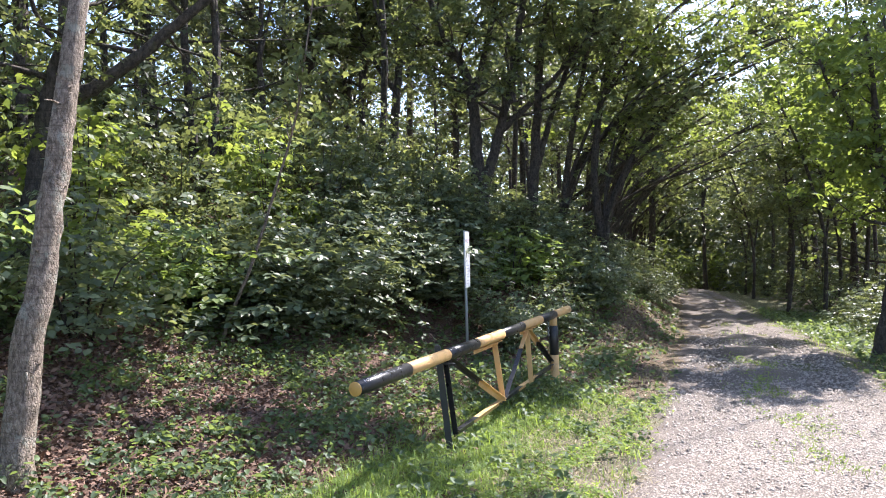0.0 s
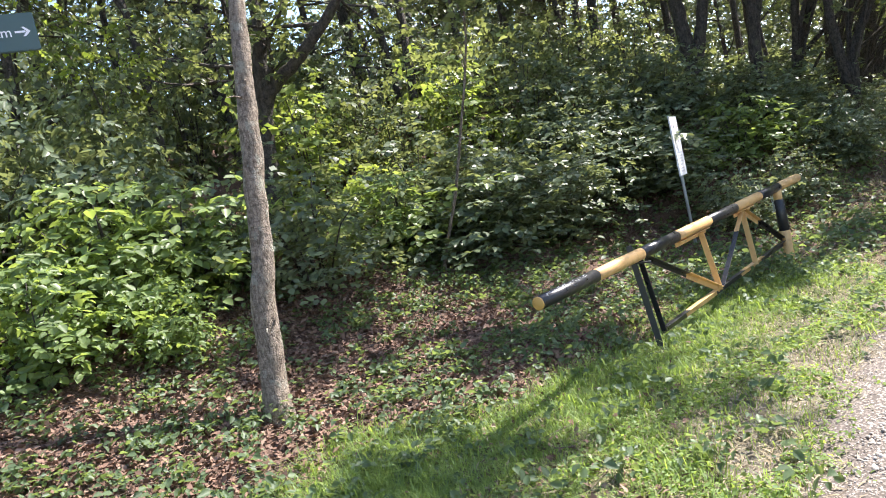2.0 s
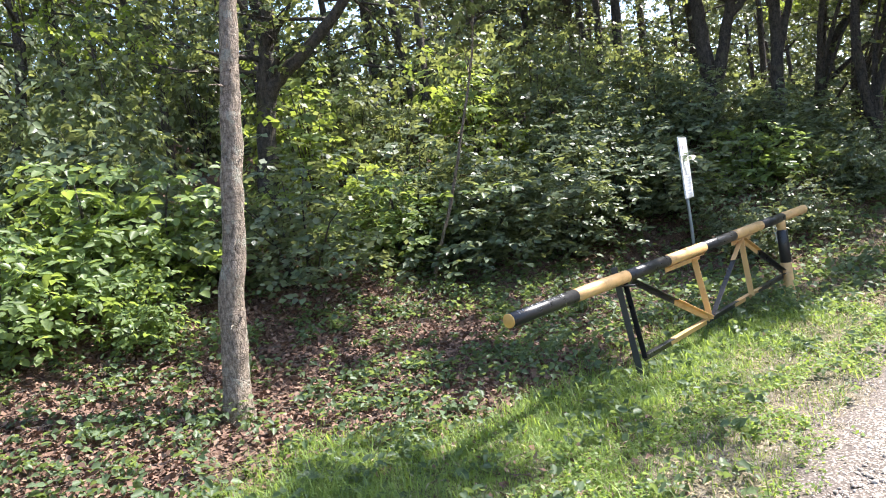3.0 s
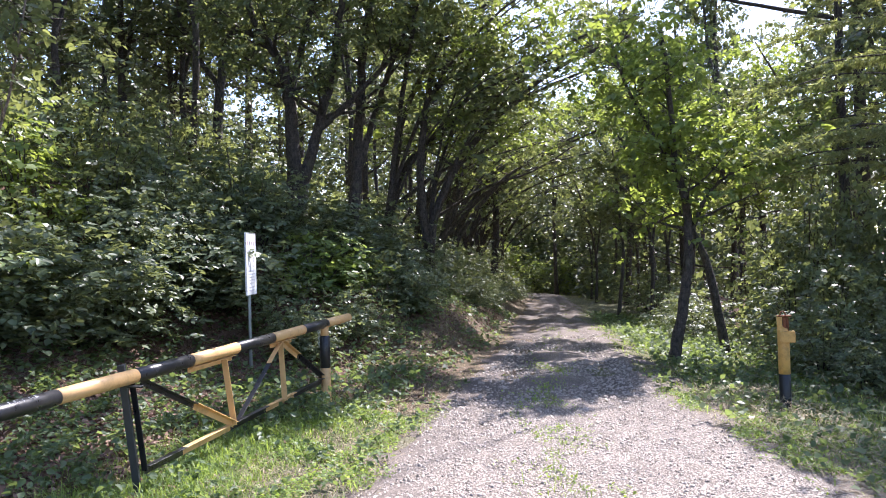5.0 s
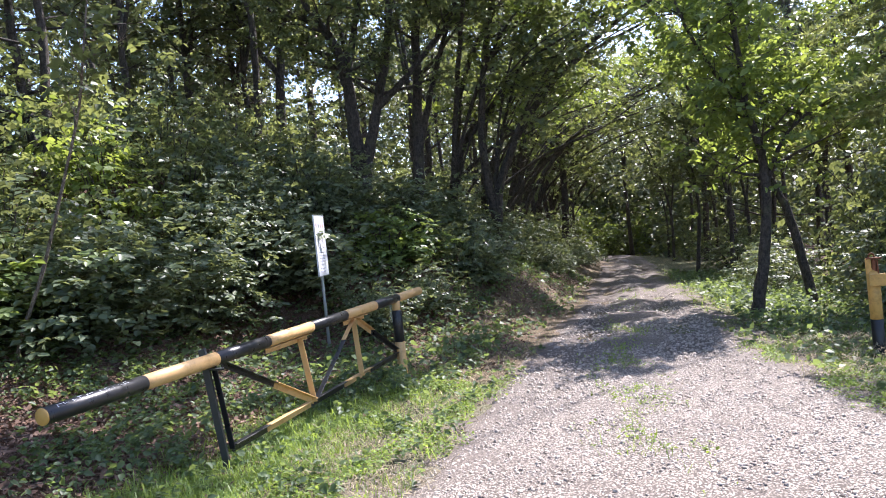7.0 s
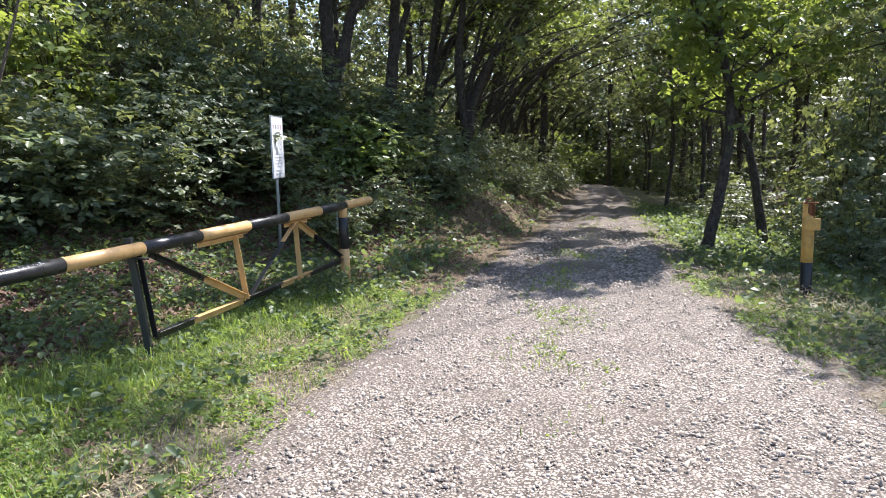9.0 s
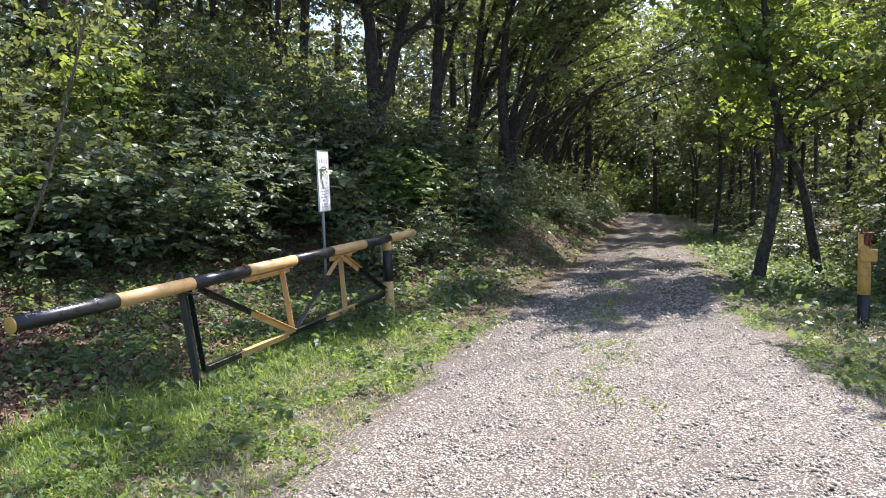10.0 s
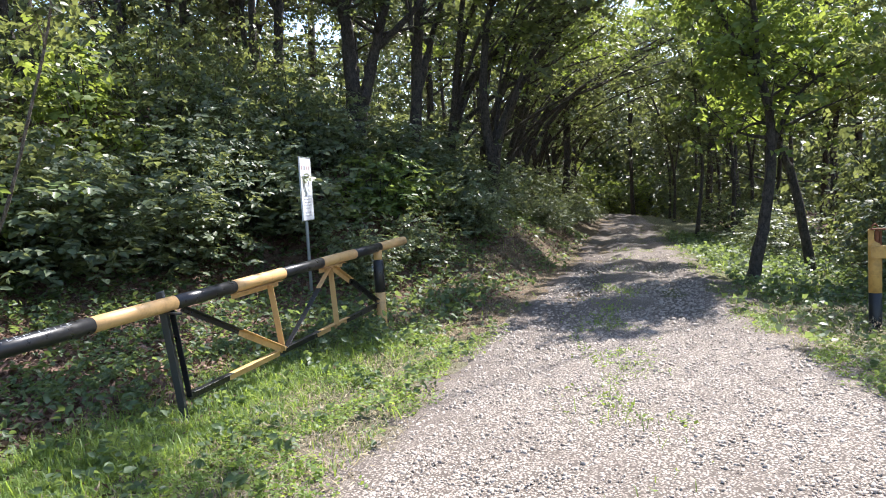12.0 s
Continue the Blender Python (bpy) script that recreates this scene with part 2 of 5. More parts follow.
def tube(P, R, sides=7, rough=0.0, seed=0):
    """A closed, tapered tube along P; rough: uneven bark, as a share of its radius."""
    P, R = np.asarray(P, float), np.asarray(R, float)
    T = np.gradient(P, axis=0)
    T /= np.linalg.norm(T, axis=1)[:, None] + 1e-9
    ref = np.where(np.abs(T[:, 2:3]) < 0.9, [[0, 0, 1.0]], [[1.0, 0, 0]])
    if np.abs(T[:, 2]).mean() > 0.6:
        ref = np.tile([[1.0, 0.2, 0]], (len(P), 1))
    A = np.cross(T, ref)
    A /= np.linalg.norm(A, axis=1)[:, None] + 1e-9
    B = np.cross(T, A)
    ang = np.linspace(0, 2 * np.pi, sides, endpoint=False)
    r = R[:, None] * (1 + rough * np.random.default_rng(seed).normal(0, 1, (len(P), sides)).clip(-1.5, 1.5))
    V = P[:, None] + r[..., None] * (np.cos(ang)[None, :, None] * A[:, None] + np.sin(ang)[None, :, None] * B[:, None])
    i, j = np.meshgrid(np.arange(len(P) - 1), np.arange(sides), indexing="ij")
    a, b = i * sides + j, i * sides + (j + 1) % sides
    F = np.stack([a, b, b + sides, a + sides], -1).reshape(-1, 4)
    n = len(P) * sides
    V = np.vstack([V.reshape(-1, 3), P[:1], P[-1:] + T[-1:] * R[-1]])
    k = np.arange(sides)
    caps = np.vstack([np.stack([np.full(sides, n), (k + 1) % sides, k], 1),
                      np.stack([np.full(sides, n + 1), n - sides + k, n - sides + (k + 1) % sides], 1)])
    return V, F, caps


def join(tubes):
    V, F, C, n = [], [], [], 0
    for v, f, c in tubes:
        V.append(v), F.append(f + n), C.append(c + n)
        n += len(v)
    return np.vstack(V), [np.vstack(F), np.vstack(C)]


def leaf_shapes(P, A, N, L, wide, simple=False):
    """Folded, pointed leaves: foot P, axis A, face N, length L."""
    A = A / (np.linalg.norm(A, axis=1)[:, None] + 1e-9)
    S = np.cross(N, A)
    S /= np.linalg.norm(S, axis=1)[:, None] + 1e-9
    N = np.cross(A, S)
    n, L = len(P), L[:, None]
    W, up = L * wide, N * L * 0.10
    if simple:
        V = np.stack([P, P + A * L * 0.42 + S * W * 0.5 + up, P + A * L, P + A * L * 0.42 - S * W * 0.5 + up], 1).reshape(-1, 3)
        return V, np.arange(n)[:, None] * 4 + [0, 1, 2, 3]
    V = np.stack([P, P + A * L * 0.26 + S * W * 0.46 + up, P + A * L * 0.62 + S * W * 0.36 + up, P + A * L - up,
                  P + A * L * 0.62 - S * W * 0.36 + up, P + A * L * 0.26 - S * W * 0.46 + up], 1).reshape(-1, 3)
    b = np.arange(n)[:, None] * 6
    return V, np.vstack([b + [0, 1, 2, 3], b + [0, 3, 4, 5]])


def leaf_cloud(P, size, droop=0.3, tilt=0.95, wide=0.74, spread=0.35, r=rng, simple=False):
    """Single leaves at the places P, all turned their own way."""
    n = len(P)
    az = r.uniform(0, 2 * np.pi, n)
    A = np.stack([np.cos(az), np.sin(az), r.normal(-droop, 0.5, n)], 1)
    N = np.stack([r.normal(0, tilt, n), r.normal(0, tilt, n), np.ones(n)], 1)
    return leaf_shapes(P, A, N, size * r.uniform(1 - spread, 1 + spread, n), wide, simple)


def sprays(spots, per, size, radius, r, flat=0.7, droop=0.3, tilt=0.55, wide=0.74, spread=0.3, simple=False, n=7, outward=0.0):
    """Leafy twigs round the spots: each bears n leaves to both sides, nearly in one plane."""
    m = max(1, int(round(per / n)))
    B = np.repeat(spots, m, axis=0)
    B = B + r.normal(0, 1, B.shape) * [radius, radius, radius * flat]
    k = len(B)
    az = r.uniform(0, 2 * np.pi, k)
    D = np.stack([np.cos(az), np.sin(az), r.normal(-droop, 0.3, k)], 1)
    N = np.stack([r.normal(0, tilt, k), r.normal(0, tilt, k), np.ones(k)], 1)
    if outward:
        o = B * [1, 1, 0]
        o /= np.linalg.norm(o, axis=1)[:, None] + 1e-9
        N += outward * o
        D += 0.5 * o
    D /= np.linalg.norm(D, axis=1)[:, None]
    S = np.cross(N, D)
    S /= np.linalg.norm(S, axis=1)[:, None] + 1e-9
    N = np.cross(D, S)
    step = size * r.uniform(0.26, 0.42, k)
    P, A, M, L = [], [], [], []
    for j in range(n):
        side = 0.0 if j == n - 1 else (1.0 if j % 2 else -1.0)
        P.append(B + D * (step * (j - n / 2))[:, None] + r.normal(0, 0.10 * size, (k, 3)))
        A.append(D * (0.5 if side else 1.0) + S * side * 0.85 + r.normal(0, 0.22, (k, 3)) - [0, 0, 0.5 * droop])
        M.append(N + r.normal(0, 0.30, (k, 3)))
        L.append(size * r.uniform(1 - spread, 1 + spread, k) * (0.72 if j == 0 else 1.0))
    return leaf_shapes(np.concatenate(P), np.concatenate(A), np.concatenate(M), np.concatenate(L), wide, simple)


# ---- the lie of the land ----
def road_middle(y):
    return np.interp(y, [-60, -30, -9, -5, -1, 3, 8, 14, 23, 36, 42, 48, 56, 70, 110], [-2, 0, 1.2, 1.4, 2.4, 3.8, 5.5, 7.3, 10.4, 14.3, 15.7, 15.9, 12.5, 4, -10])


def road_half(y):
    return np.interp(y, [-30, -9, -5, -1, 3, 8, 50], [3.2, 2.5, 1.95, 1.5, 1.28, 1.2, 1.3])


def soft(u):
    u = np.clip(u, 0, 1)
    return u * u * (3 - 2 * u)


def height(x, y):
    x, y = np.asarray(x, float), np.asarray(y, float)
    m, h = road_middle(y), road_half(y)
    base = np.interp(y, [-60, 0, 3, 8, 20, 50, 120], [0.1, 0, -0.08, -0.25, -0.62, -1.25, -1.6])
    dl, dr = np.maximum(m - h - x, 0), np.maximum(x - m - h, 0)
    gentle = np.interp(dl, [0, 1.6, 3, 4, 5.2, 7, 12, 30, 120], [0, 0.01, 0.11, 0.27, 0.72, 1.45, 2.9, 4.6, 6])
    steep = np.interp(dl, [0, 0.25, 0.6, 1.0, 1.6, 2.4, 4.85, 9, 30, 120], [0, 0.06, 0.32, 0.66, 1.02, 1.38, 2.45, 4.0, 6.0, 7])
    k = soft((y - 1.8) / 5.2)
    right = np.interp(dr, [0, 1, 3, 10, 30, 120], [0, -0.19, -0.23, -0.32, -0.4, -0.5])
    wob = 0.05 * k * np.sin(2.9 * x + 4.1 * y) * np.sin(5.3 * y - 1.7 * x) * np.clip(dl / 0.6, 0, 1) + 0.03 * np.sin(1.7 * x + 0.6 * y) * np.sin(1.3 * y - 0.5 * x) * np.clip((dl + dr) / 1.0, 0, 1)
    return base + gentle * (1 - k) + steep * k + right + wob


def edge_distance(x, y):
    """Metres off the road's edge: negative on it."""
    return np.abs(x - road_middle(y)) - road_half(y)


def axis(near0, near1, step, far):
    a = np.arange(near0, near1, step)
    out, s = [near1], step
    while out[-1] < far:
        s *= 1.22
        out.append(out[-1] + s)
    low, s = [near0], step
    while low[-1] > -far:
        s *= 1.22
        low.append(low[-1] - s)
    return np.concatenate([low[:0:-1], a, out])


def turf_share(x, y):
    """How grassy the ground is, from bare litter (0) to turf (1)."""
    e = edge_distance(x, y)
    left = x < road_middle(y)
    near = soft((y + 9.5) / 2) * soft((0.2 - y) / 1.5)
    t = np.where(left, near * soft((2.6 + 1.0 * soft((-3.6 - y) / 1.2) - e) / 0.9), soft((4.0 - e) / 2.0) * 0.9)
    t = np.where(left & (y > -0.8), 0.35 * soft((2.5 - e) / 1.0), t)
    return t


X, Y = np.meshgrid(axis(-10, 12, 0.14, 900), axis(-10, 14, 0.14, 900))
e = edge_distance(X, Y)
Z = height(X, Y) + 0.012 * rng.normal(0, 1, X.shape) * (np.abs(X) < 20)
Z = np.where(e < -0.25, Z - 0.05, Z)
gi, gj = np.meshgrid(np.arange(X.shape[0] - 1), np.arange(X.shape[1] - 1), indexing="ij")
ga = gi * X.shape[1] + gj
me = np_mesh("ground", np.stack([X, Y, Z], -1).reshape(-1, 3), np.stack([ga, ga + 1, ga + X.shape[1] + 1, ga + X.shape[1]], -1).reshape(-1, 4), True)
verge = soft((1.0 - e) / 0.8) * soft((np.where(X < road_middle(Y), -1.2, 1.0) - Y) / 2.0) * np.clip(0.35 + 0.9 * (0.5 + 0.25 * np.sin(5.1 * X + 2.3 * Y) + 0.25 * np.sin(4.3 * Y - 3.1 * X)), 0, 1)
me.attributes.new("verge", "FLOAT", "POINT").data.foreach_set("value", verge.astype(np.float32).ravel())
me.attributes.new("turf", "FLOAT", "POINT").data.foreach_set("value", turf_share(X, Y).astype(np.float32).ravel())
tagged(mesh_part("ground", me, GROUND), "forest floor of brown leaf litter, soil and grass", "ground", kind="structure")

ys = np.concatenate([np.arange(-45, -9, 0.5), np.arange(-9, 16, 0.12), np.arange(16, 68, 0.5)])
us = np.linspace(-1.14, 1.14, 46)
U, YR = np.meshgrid(us, ys)
XR = road_middle(YR) + U * road_half(YR) + 0.05 * np.sin(3.1 * YR) * np.abs(U) ** 3 + 0.07 * np.sin(7.3 * YR + 9 * U) * np.abs(U) ** 5
ruts = -0.055 * (np.exp(-((np.abs(U) - 0.52) / 0.2) ** 2)) * soft((YR + 3) / 4)
swell = 0.05 * soft((YR + 1) / 3) * np.sin(2.3 * YR + 0.8 * U + 0.6 * np.sin(0.9 * YR)) * np.exp(-(U / 0.8) ** 2)
ZR = swell + height(np.clip(XR, road_middle(YR) - road_half(YR), road_middle(YR) + road_half(YR)), YR) + 0.02 + ruts + 0.006 * rng.normal(0, 1, U.shape)
ZR -= 0.07 * np.clip((np.abs(U) - 0.86) / 0.28, 0, 2) ** 1.3
gi, gj = np.meshgrid(np.arange(len(ys) - 1), np.arange(len(us) - 1), indexing="ij")
ga = gi * len(us) + gj
me = np_mesh("road", np.stack([XR, YR, ZR], -1).reshape(-1, 3), np.stack([ga, ga + 1, ga + len(us) + 1, ga + len(us)], -1).reshape(-1, 4), True)
# ruts and edges are earth; the overall darkening up the track stands for shade
earth_shade = soft((YR + 1.9) / 2.4) * (0.34 + 0.5 * np.exp(-((U + 0.55) / 0.26) ** 2) + 0.3 * np.exp(-((U - 0.55) / 0.2) ** 2)) + 0.45 * soft((np.abs(U) - 0.72) / 0.3) + 0.4 * soft((-U - 0.5) / 0.35) * soft((YR + 4.5) / 2.0)
me.attributes.new("earth_shade", "FLOAT", "POINT").data.foreach_set("value", earth_shade.astype(np.float32).ravel())
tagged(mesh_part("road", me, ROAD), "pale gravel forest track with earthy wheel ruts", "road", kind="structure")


# ---- trees and shrubs ----
def grow(stems, r, branches, length, lift=0.35, crown_from=0.35, lean=(0, 0, 0), twigs=4, taper=0.35, sides=8):
    """Tubes of stems, branches and twigs, and the places round which leaves cluster. stems: (places, radius at the foot)."""
    tubes, spots = [], []
    for k, (pts, rad) in enumerate(stems):
        n = 6 * len(pts)
        P = smooth_line(pts, n)
        P[1:-1] += r.normal(0, rad * 0.07, (n - 2, 3))
        R = rad * np.linspace(1, taper, n)
        if k == 0:
            R[:3] *= [1.35, 1.15, 1.05]
        tubes.append(tube(P, R, sides, 0.05, k))
        for _ in range(branches):
            f = r.uniform(crown_from, 1.0)
            i = min(int(f * (n - 1)), n - 1)
            az = r.uniform(0, 2 * np.pi)
            d = np.array([math.cos(az), math.sin(az), lift + r.normal(0, 0.2)]) + np.array(lean)
            d /= np.linalg.norm(d)
            L = length * r.uniform(0.5, 1.15) * (1.15 - 0.5 * f)
            q = [P[i]]
            for s in range(4):
                d = d + r.normal(0, 0.16, 3) + np.array([0, 0, 0.06])
                d /= np.linalg.norm(d)
                q.append(q[-1] + d * L / 4)
            B = smooth_line(q, 7)
            rb = max(0.012, R[i] * 0.42)
            tubes.append(tube(B, rb * np.linspace(1, 0.25, 7), 4))
            spots.append(B[-1])
            for _ in range(twigs):
                j = r.integers(2, 7)
                d2 = r.normal(0, 1, 3) * [1, 1, 0.55] + d * 0.6 + [0, 0, 0.15]
                d2 /= np.linalg.norm(d2)
                tip = B[j] + d2 * length * r.uniform(0.18, 0.42)
                tubes.append(tube(smooth_line([B[j], (B[j] + tip) / 2 + r.normal(0, 0.04, 3), tip], 3), rb * 0.35 * np.linspace(1, 0.3, 3), 3))
                spots.append(tip)
                spots.append((B[j] + 2 * tip) / 3)
    return tubes, np.array(spots)


def stubs(P, R, count, r):
    """Short broken twigs and knots along a stem."""
    out = []
    for _ in range(count):
        i = r.integers(1, len(P) - 1)
        az = r.uniform(0, 2 * np.pi)
        d = np.array([math.cos(az), math.sin(az), r.normal(0.1, 0.25)])
        a = P[i] + d * R[i] * 0.7
        L = r.uniform(0.012, 0.045) if r.uniform() < 0.88 else r.uniform(0.10, 0.30)
        out.append(tube(np.array([a, a + d * L * 0.5, a + d * L + [0, 0, -0.1 * L]]) , np.array([0.024, 0.012, 0.005]) * (1 if L < 0.1 else 0.55), 5))
    return out


def tree(place, stems, seed, label, branches=10, length=1.8, per=26, leaf=0.10, radius=0.26, leaves=LEAF_TREE, bark=BARK_DARK,
         name="tree", group="", category="tree", simple=None, knots=0, **how):
    """A tree with its foot at place; stems are given in world places."""
    r = np.random.default_rng(seed)
    o = np.array(place, float)
    tubes, spots = grow([([np.array(p, float) - o for p in pts], rad) for pts, rad in stems], r, branches, length, **how)
    if knots:
        P = smooth_line([np.array(p, float) - o for p in stems[0][0]], 40)
        tubes += stubs(P[:26], np.linspace(1, 0.6, 40) * stems[0][1], knots, r)
    e = empty(name, place, label, category, group)
    mesh_part("trunk", np_mesh("trunk", *join(tubes), True), bark, e, "bark-covered trunk with branches")
    simple = place[1] > 9 if simple is None else simple
    V, F = sprays(spots, per, leaf, radius, r, simple=simple)
    mesh_part("crown", np_mesh("crown", V, F), leaves, e, "green leaf crown with gaps")
    return e


def foot(x, y, sink=0.08):
    return (x, y, float(height(x, y)) - sink)


# the slim tree beside the grass
tree(foot(-4.36, -4.52), [([foot(-4.36, -4.52), (-4.315, -4.44, 0.97), (-4.225, -4.32, 1.84), (-4.15, -4.20, 2.75), (-4.11, -4.1, 3.4),
                           (-4.03, -3.75, 5.4), (-3.95, -3.4, 10.5)], 0.112)], 11,
     "slim grey-brown tree with small branch stubs in leaf litter", branches=9, length=1.5, per=18, crown_from=0.9, bark=BARK, taper=0.45, knots=46, sides=16)
# the dark tree with a long side limb
tree(foot(-6.95, 0.0), [([foot(-6.95, 0.0), (-6.85, 0, 2.0), (-6.75, 0, 2.73), (-6.61, 0, 3.55), (-6.42, 0, 4.34), (-6.29, 0, 5.13), (-6.1, 0.2, 8.5)], 0.20),
                        ([(-6.68, 0, 3.35), (-6.38, 0, 3.83), (-5.79, 0, 4.16), (-5.09, 0, 4.67), (-4.3, 0.1, 5.4), (-3.6, 0.2, 6.4)], 0.12)], 12,
     "dark-barked tree with a long slanting side limb", branches=13, length=2.0, per=26, leaf=0.09, crown_from=0.56)
# the forked tree on the bank
tree(foot(-0.5, 8.14), [([foot(-0.5, 8.14), (-0.57, 8.14, 3.14), (-0.61, 8.14, 4.59), (-0.65, 8.14, 5.38), (-0.85, 8.14, 6.31), (-1.32, 8.1, 7.12), (-1.9, 8, 8.8)], 0.20),
                        ([(-0.54, 8.14, 2.75), (-0.40, 8.14, 3.5), (-0.22, 8.14, 4.04), (0.04, 8.14, 4.96), (0.39, 8.14, 6.4), (0.62, 8.14, 7.86), (0.9, 8.1, 9.6)], 0.17),
                        ([(-0.66, 8.14, 5.4), (-0.3, 8.14, 6.82), (-0.04, 8.14, 7.88), (0.1, 8.3, 9.4)], 0.09),
                        ([(-0.05, 8.14, 4.69), (0.65, 8.1, 5.33), (1.43, 8.0, 6.1), (2.02, 7.9, 6.75), (2.9, 7.7, 7.9)], 0.085)], 13,
     "dark forked tree rising from the bank", branches=12, length=2.2, per=35, crown_from=0.5)
tree(foot(-3.1, 13.6), [([foot(-3.1, 13.6), (-3.02, 13.6, 4.45), (-2.9, 13.6, 6.51), (-2.71, 13.6, 8.24), (-2.82, 13.6, 9.28), (-3.1, 13.5, 12)], 0.19),
                        ([(-2.85, 13.6, 7.0), (-3.56, 13.6, 8.09), (-3.92, 13.6, 8.97), (-4.2, 13.5, 11)], 0.09),
                        ([(-2.75, 13.6, 8.2), (-2.3, 13.6, 9.3), (-1.9, 13.6, 11)], 0.08)], 14,
     "straight dark trunk forking high among the shrubs", branches=12, length=2.4, per=35, crown_from=0.55)
tree(foot(0.62, 8.7), [([foot(0.62, 8.7), (0.75, 8.7, 2.56), (0.93, 8.7, 4.61), (1.1, 8.7, 6.67), (1.33, 8.7, 8.05), (1.7, 8.5, 10)], 0.17),
                       ([(0.85, 8.7, 3.6), (1.4, 8.7, 5.4), (2.1, 8.6, 7.2), (2.9, 8.4, 8.8)], 0.09)], 15,
     "dark tree with a slanting second stem on the bank", branches=12, length=2.2, per=35, crown_from=0.5)

# trees that arch over the track
def arches(x, y, z, seed, count=5):
    """Thin stems that rise from one foot and bend far over to the track's side."""
    r = np.random.default_rng(seed)
    out = []
    for _ in range(count):
        k, q, dy = r.uniform(0.6, 1.3), r.uniform(0.75, 1.6), r.uniform(-2.6, 2.2)
        out.append(([(x, y, z + 0.2), (x + 0.35 * k, y + dy * 0.2, z + 1.6 * q), (x + 1.4 * k, y + dy * 0.5, z + 3.1 * q), (x + 3.0 * k, y + dy * 0.8, z + 4.2 * q), (x + 5.0 * k, y + dy, z + 4.9 * q)], r.uniform(0.035, 0.06)))
    return out


ARCH = "dark multi-stemmed tree arching over the track"
tree(foot(1.5, 10), [([foot(1.5, 10), (1.52, 10, 1.4), (1.69, 10, 2.58), (2.17, 10, 4.04), (3.14, 10, 5.03), (4.25, 10, 5.74), (5.71, 10, 6.59)], 0.12),
                     ([(1.55, 10, 1.6), (1.9, 10.2, 3.6), (2.3, 10.4, 5.6), (3.3, 10.6, 7.4), (4.8, 10.6, 8.8), (6.4, 10.6, 9.6)], 0.11),
                     ([(1.8, 10, 3.0), (3.0, 9.8, 3.9), (4.3, 9.6, 4.5), (5.6, 9.4, 5.3)], 0.06),
                     # unseen limb, added to keep the notice and verge in shade
                     ([(1.55, 10, 1.6), (1.9, 9.2, 4.6), (2.2, 7.4, 7.2), (2.4, 5.6, 8.5), (2.5, 4.3, 9.2)], 0.08),
                     ([(2.2, 10, 4.0), (3.6, 9.4, 5.6), (5.2, 8.8, 6.4), (6.8, 8.2, 6.9)], 0.045)] + arches(1.6, 10, 1.2, 1), 21, ARCH, leaves=LEAF_OAK, branches=6, length=1.7, per=14, crown_from=0.45, group="trees arching over the track")
tree(foot(2.6, 12), [([foot(2.6, 12), (2.69, 12, 1.6), (3.3, 12, 2.92), (4.09, 12, 4.54), (5.2, 12, 5.82), (6.46, 12, 6.61), (7.9, 11.8, 7.2)], 0.11),
                     ([(2.7, 12, 1.5), (2.9, 12.1, 3.6), (3.3, 12.1, 6.0), (4.2, 12, 8.2), (5.8, 12, 9.8), (7.4, 12, 10.8)], 0.11),
                     ([(3.3, 12, 2.9), (4.7, 11.8, 3.7), (6.2, 11.6, 4.2), (7.4, 11.4, 4.9)], 0.05)] + arches(2.7, 12, 1.1, 2), 22, ARCH, branches=6, length=1.7, per=14, crown_from=0.45, group="trees arching over the track")
tree(foot(3.2, 14), [([foot(3.2, 14), (3.29, 14, 1.3), (3.98, 14, 2.84), (4.73, 14, 5.72), (4.6, 14, 7.74), (4.9, 14, 9)], 0.12),
                     ([(3.6, 14, 2.0), (5.0, 14, 3.5), (6.6, 13.8, 4.7), (8.5, 13.6, 5.7)], 0.07)] + arches(3.3, 14, 0.9, 3), 23, ARCH, branches=6, length=1.8, per=14, crown_from=0.45, group="trees arching over the track")
tree(foot(4.1, 16), [([foot(4.1, 16), (4.21, 16, 1.4), (5.36, 16, 3.28), (6.67, 16, 4.6), (8.39, 16, 5.52), (10, 16, 6.2)], 0.11),
                     ([(4.3, 16, 1.6), (4.9, 16, 4.2), (6.0, 16, 6.6), (7.6, 16, 8.8), (9.4, 16, 10.8)], 0.11)] + arches(4.2, 16, 0.9, 4), 24, ARCH, leaves=LEAF_OAK, branches=6, length=1.8, per=14, crown_from=0.45, group="trees arching over the track")
for k, (x, y) in enumerate([(2.6, 9.2), (5.2, 19.5), (6.6, 23.5), (8.2, 28), (10.6, 34)]):
    z = float(height(x, y))
    tree(foot(x, y), [([(x, y, z - 0.1), (x + 0.3, y, z + 2), (x + 1.6, y, z + 4), (x + 3.6, y, z + 5.6), (x + 5.6, y, z + 6.5)], 0.12),
                      ([(x + 0.1, y, z + 0.6), (x - 0.1, y, z + 3), (x + 0.4, y, z + 6), (x + 1.4, y, z + 9)], 0.13)] + arches(x, y, z, 5 + k, 4), 25 + k, ARCH,
         branches=8, length=2.0, per=14, leaf=0.15, crown_from=0.38, group="trees arching over the track")

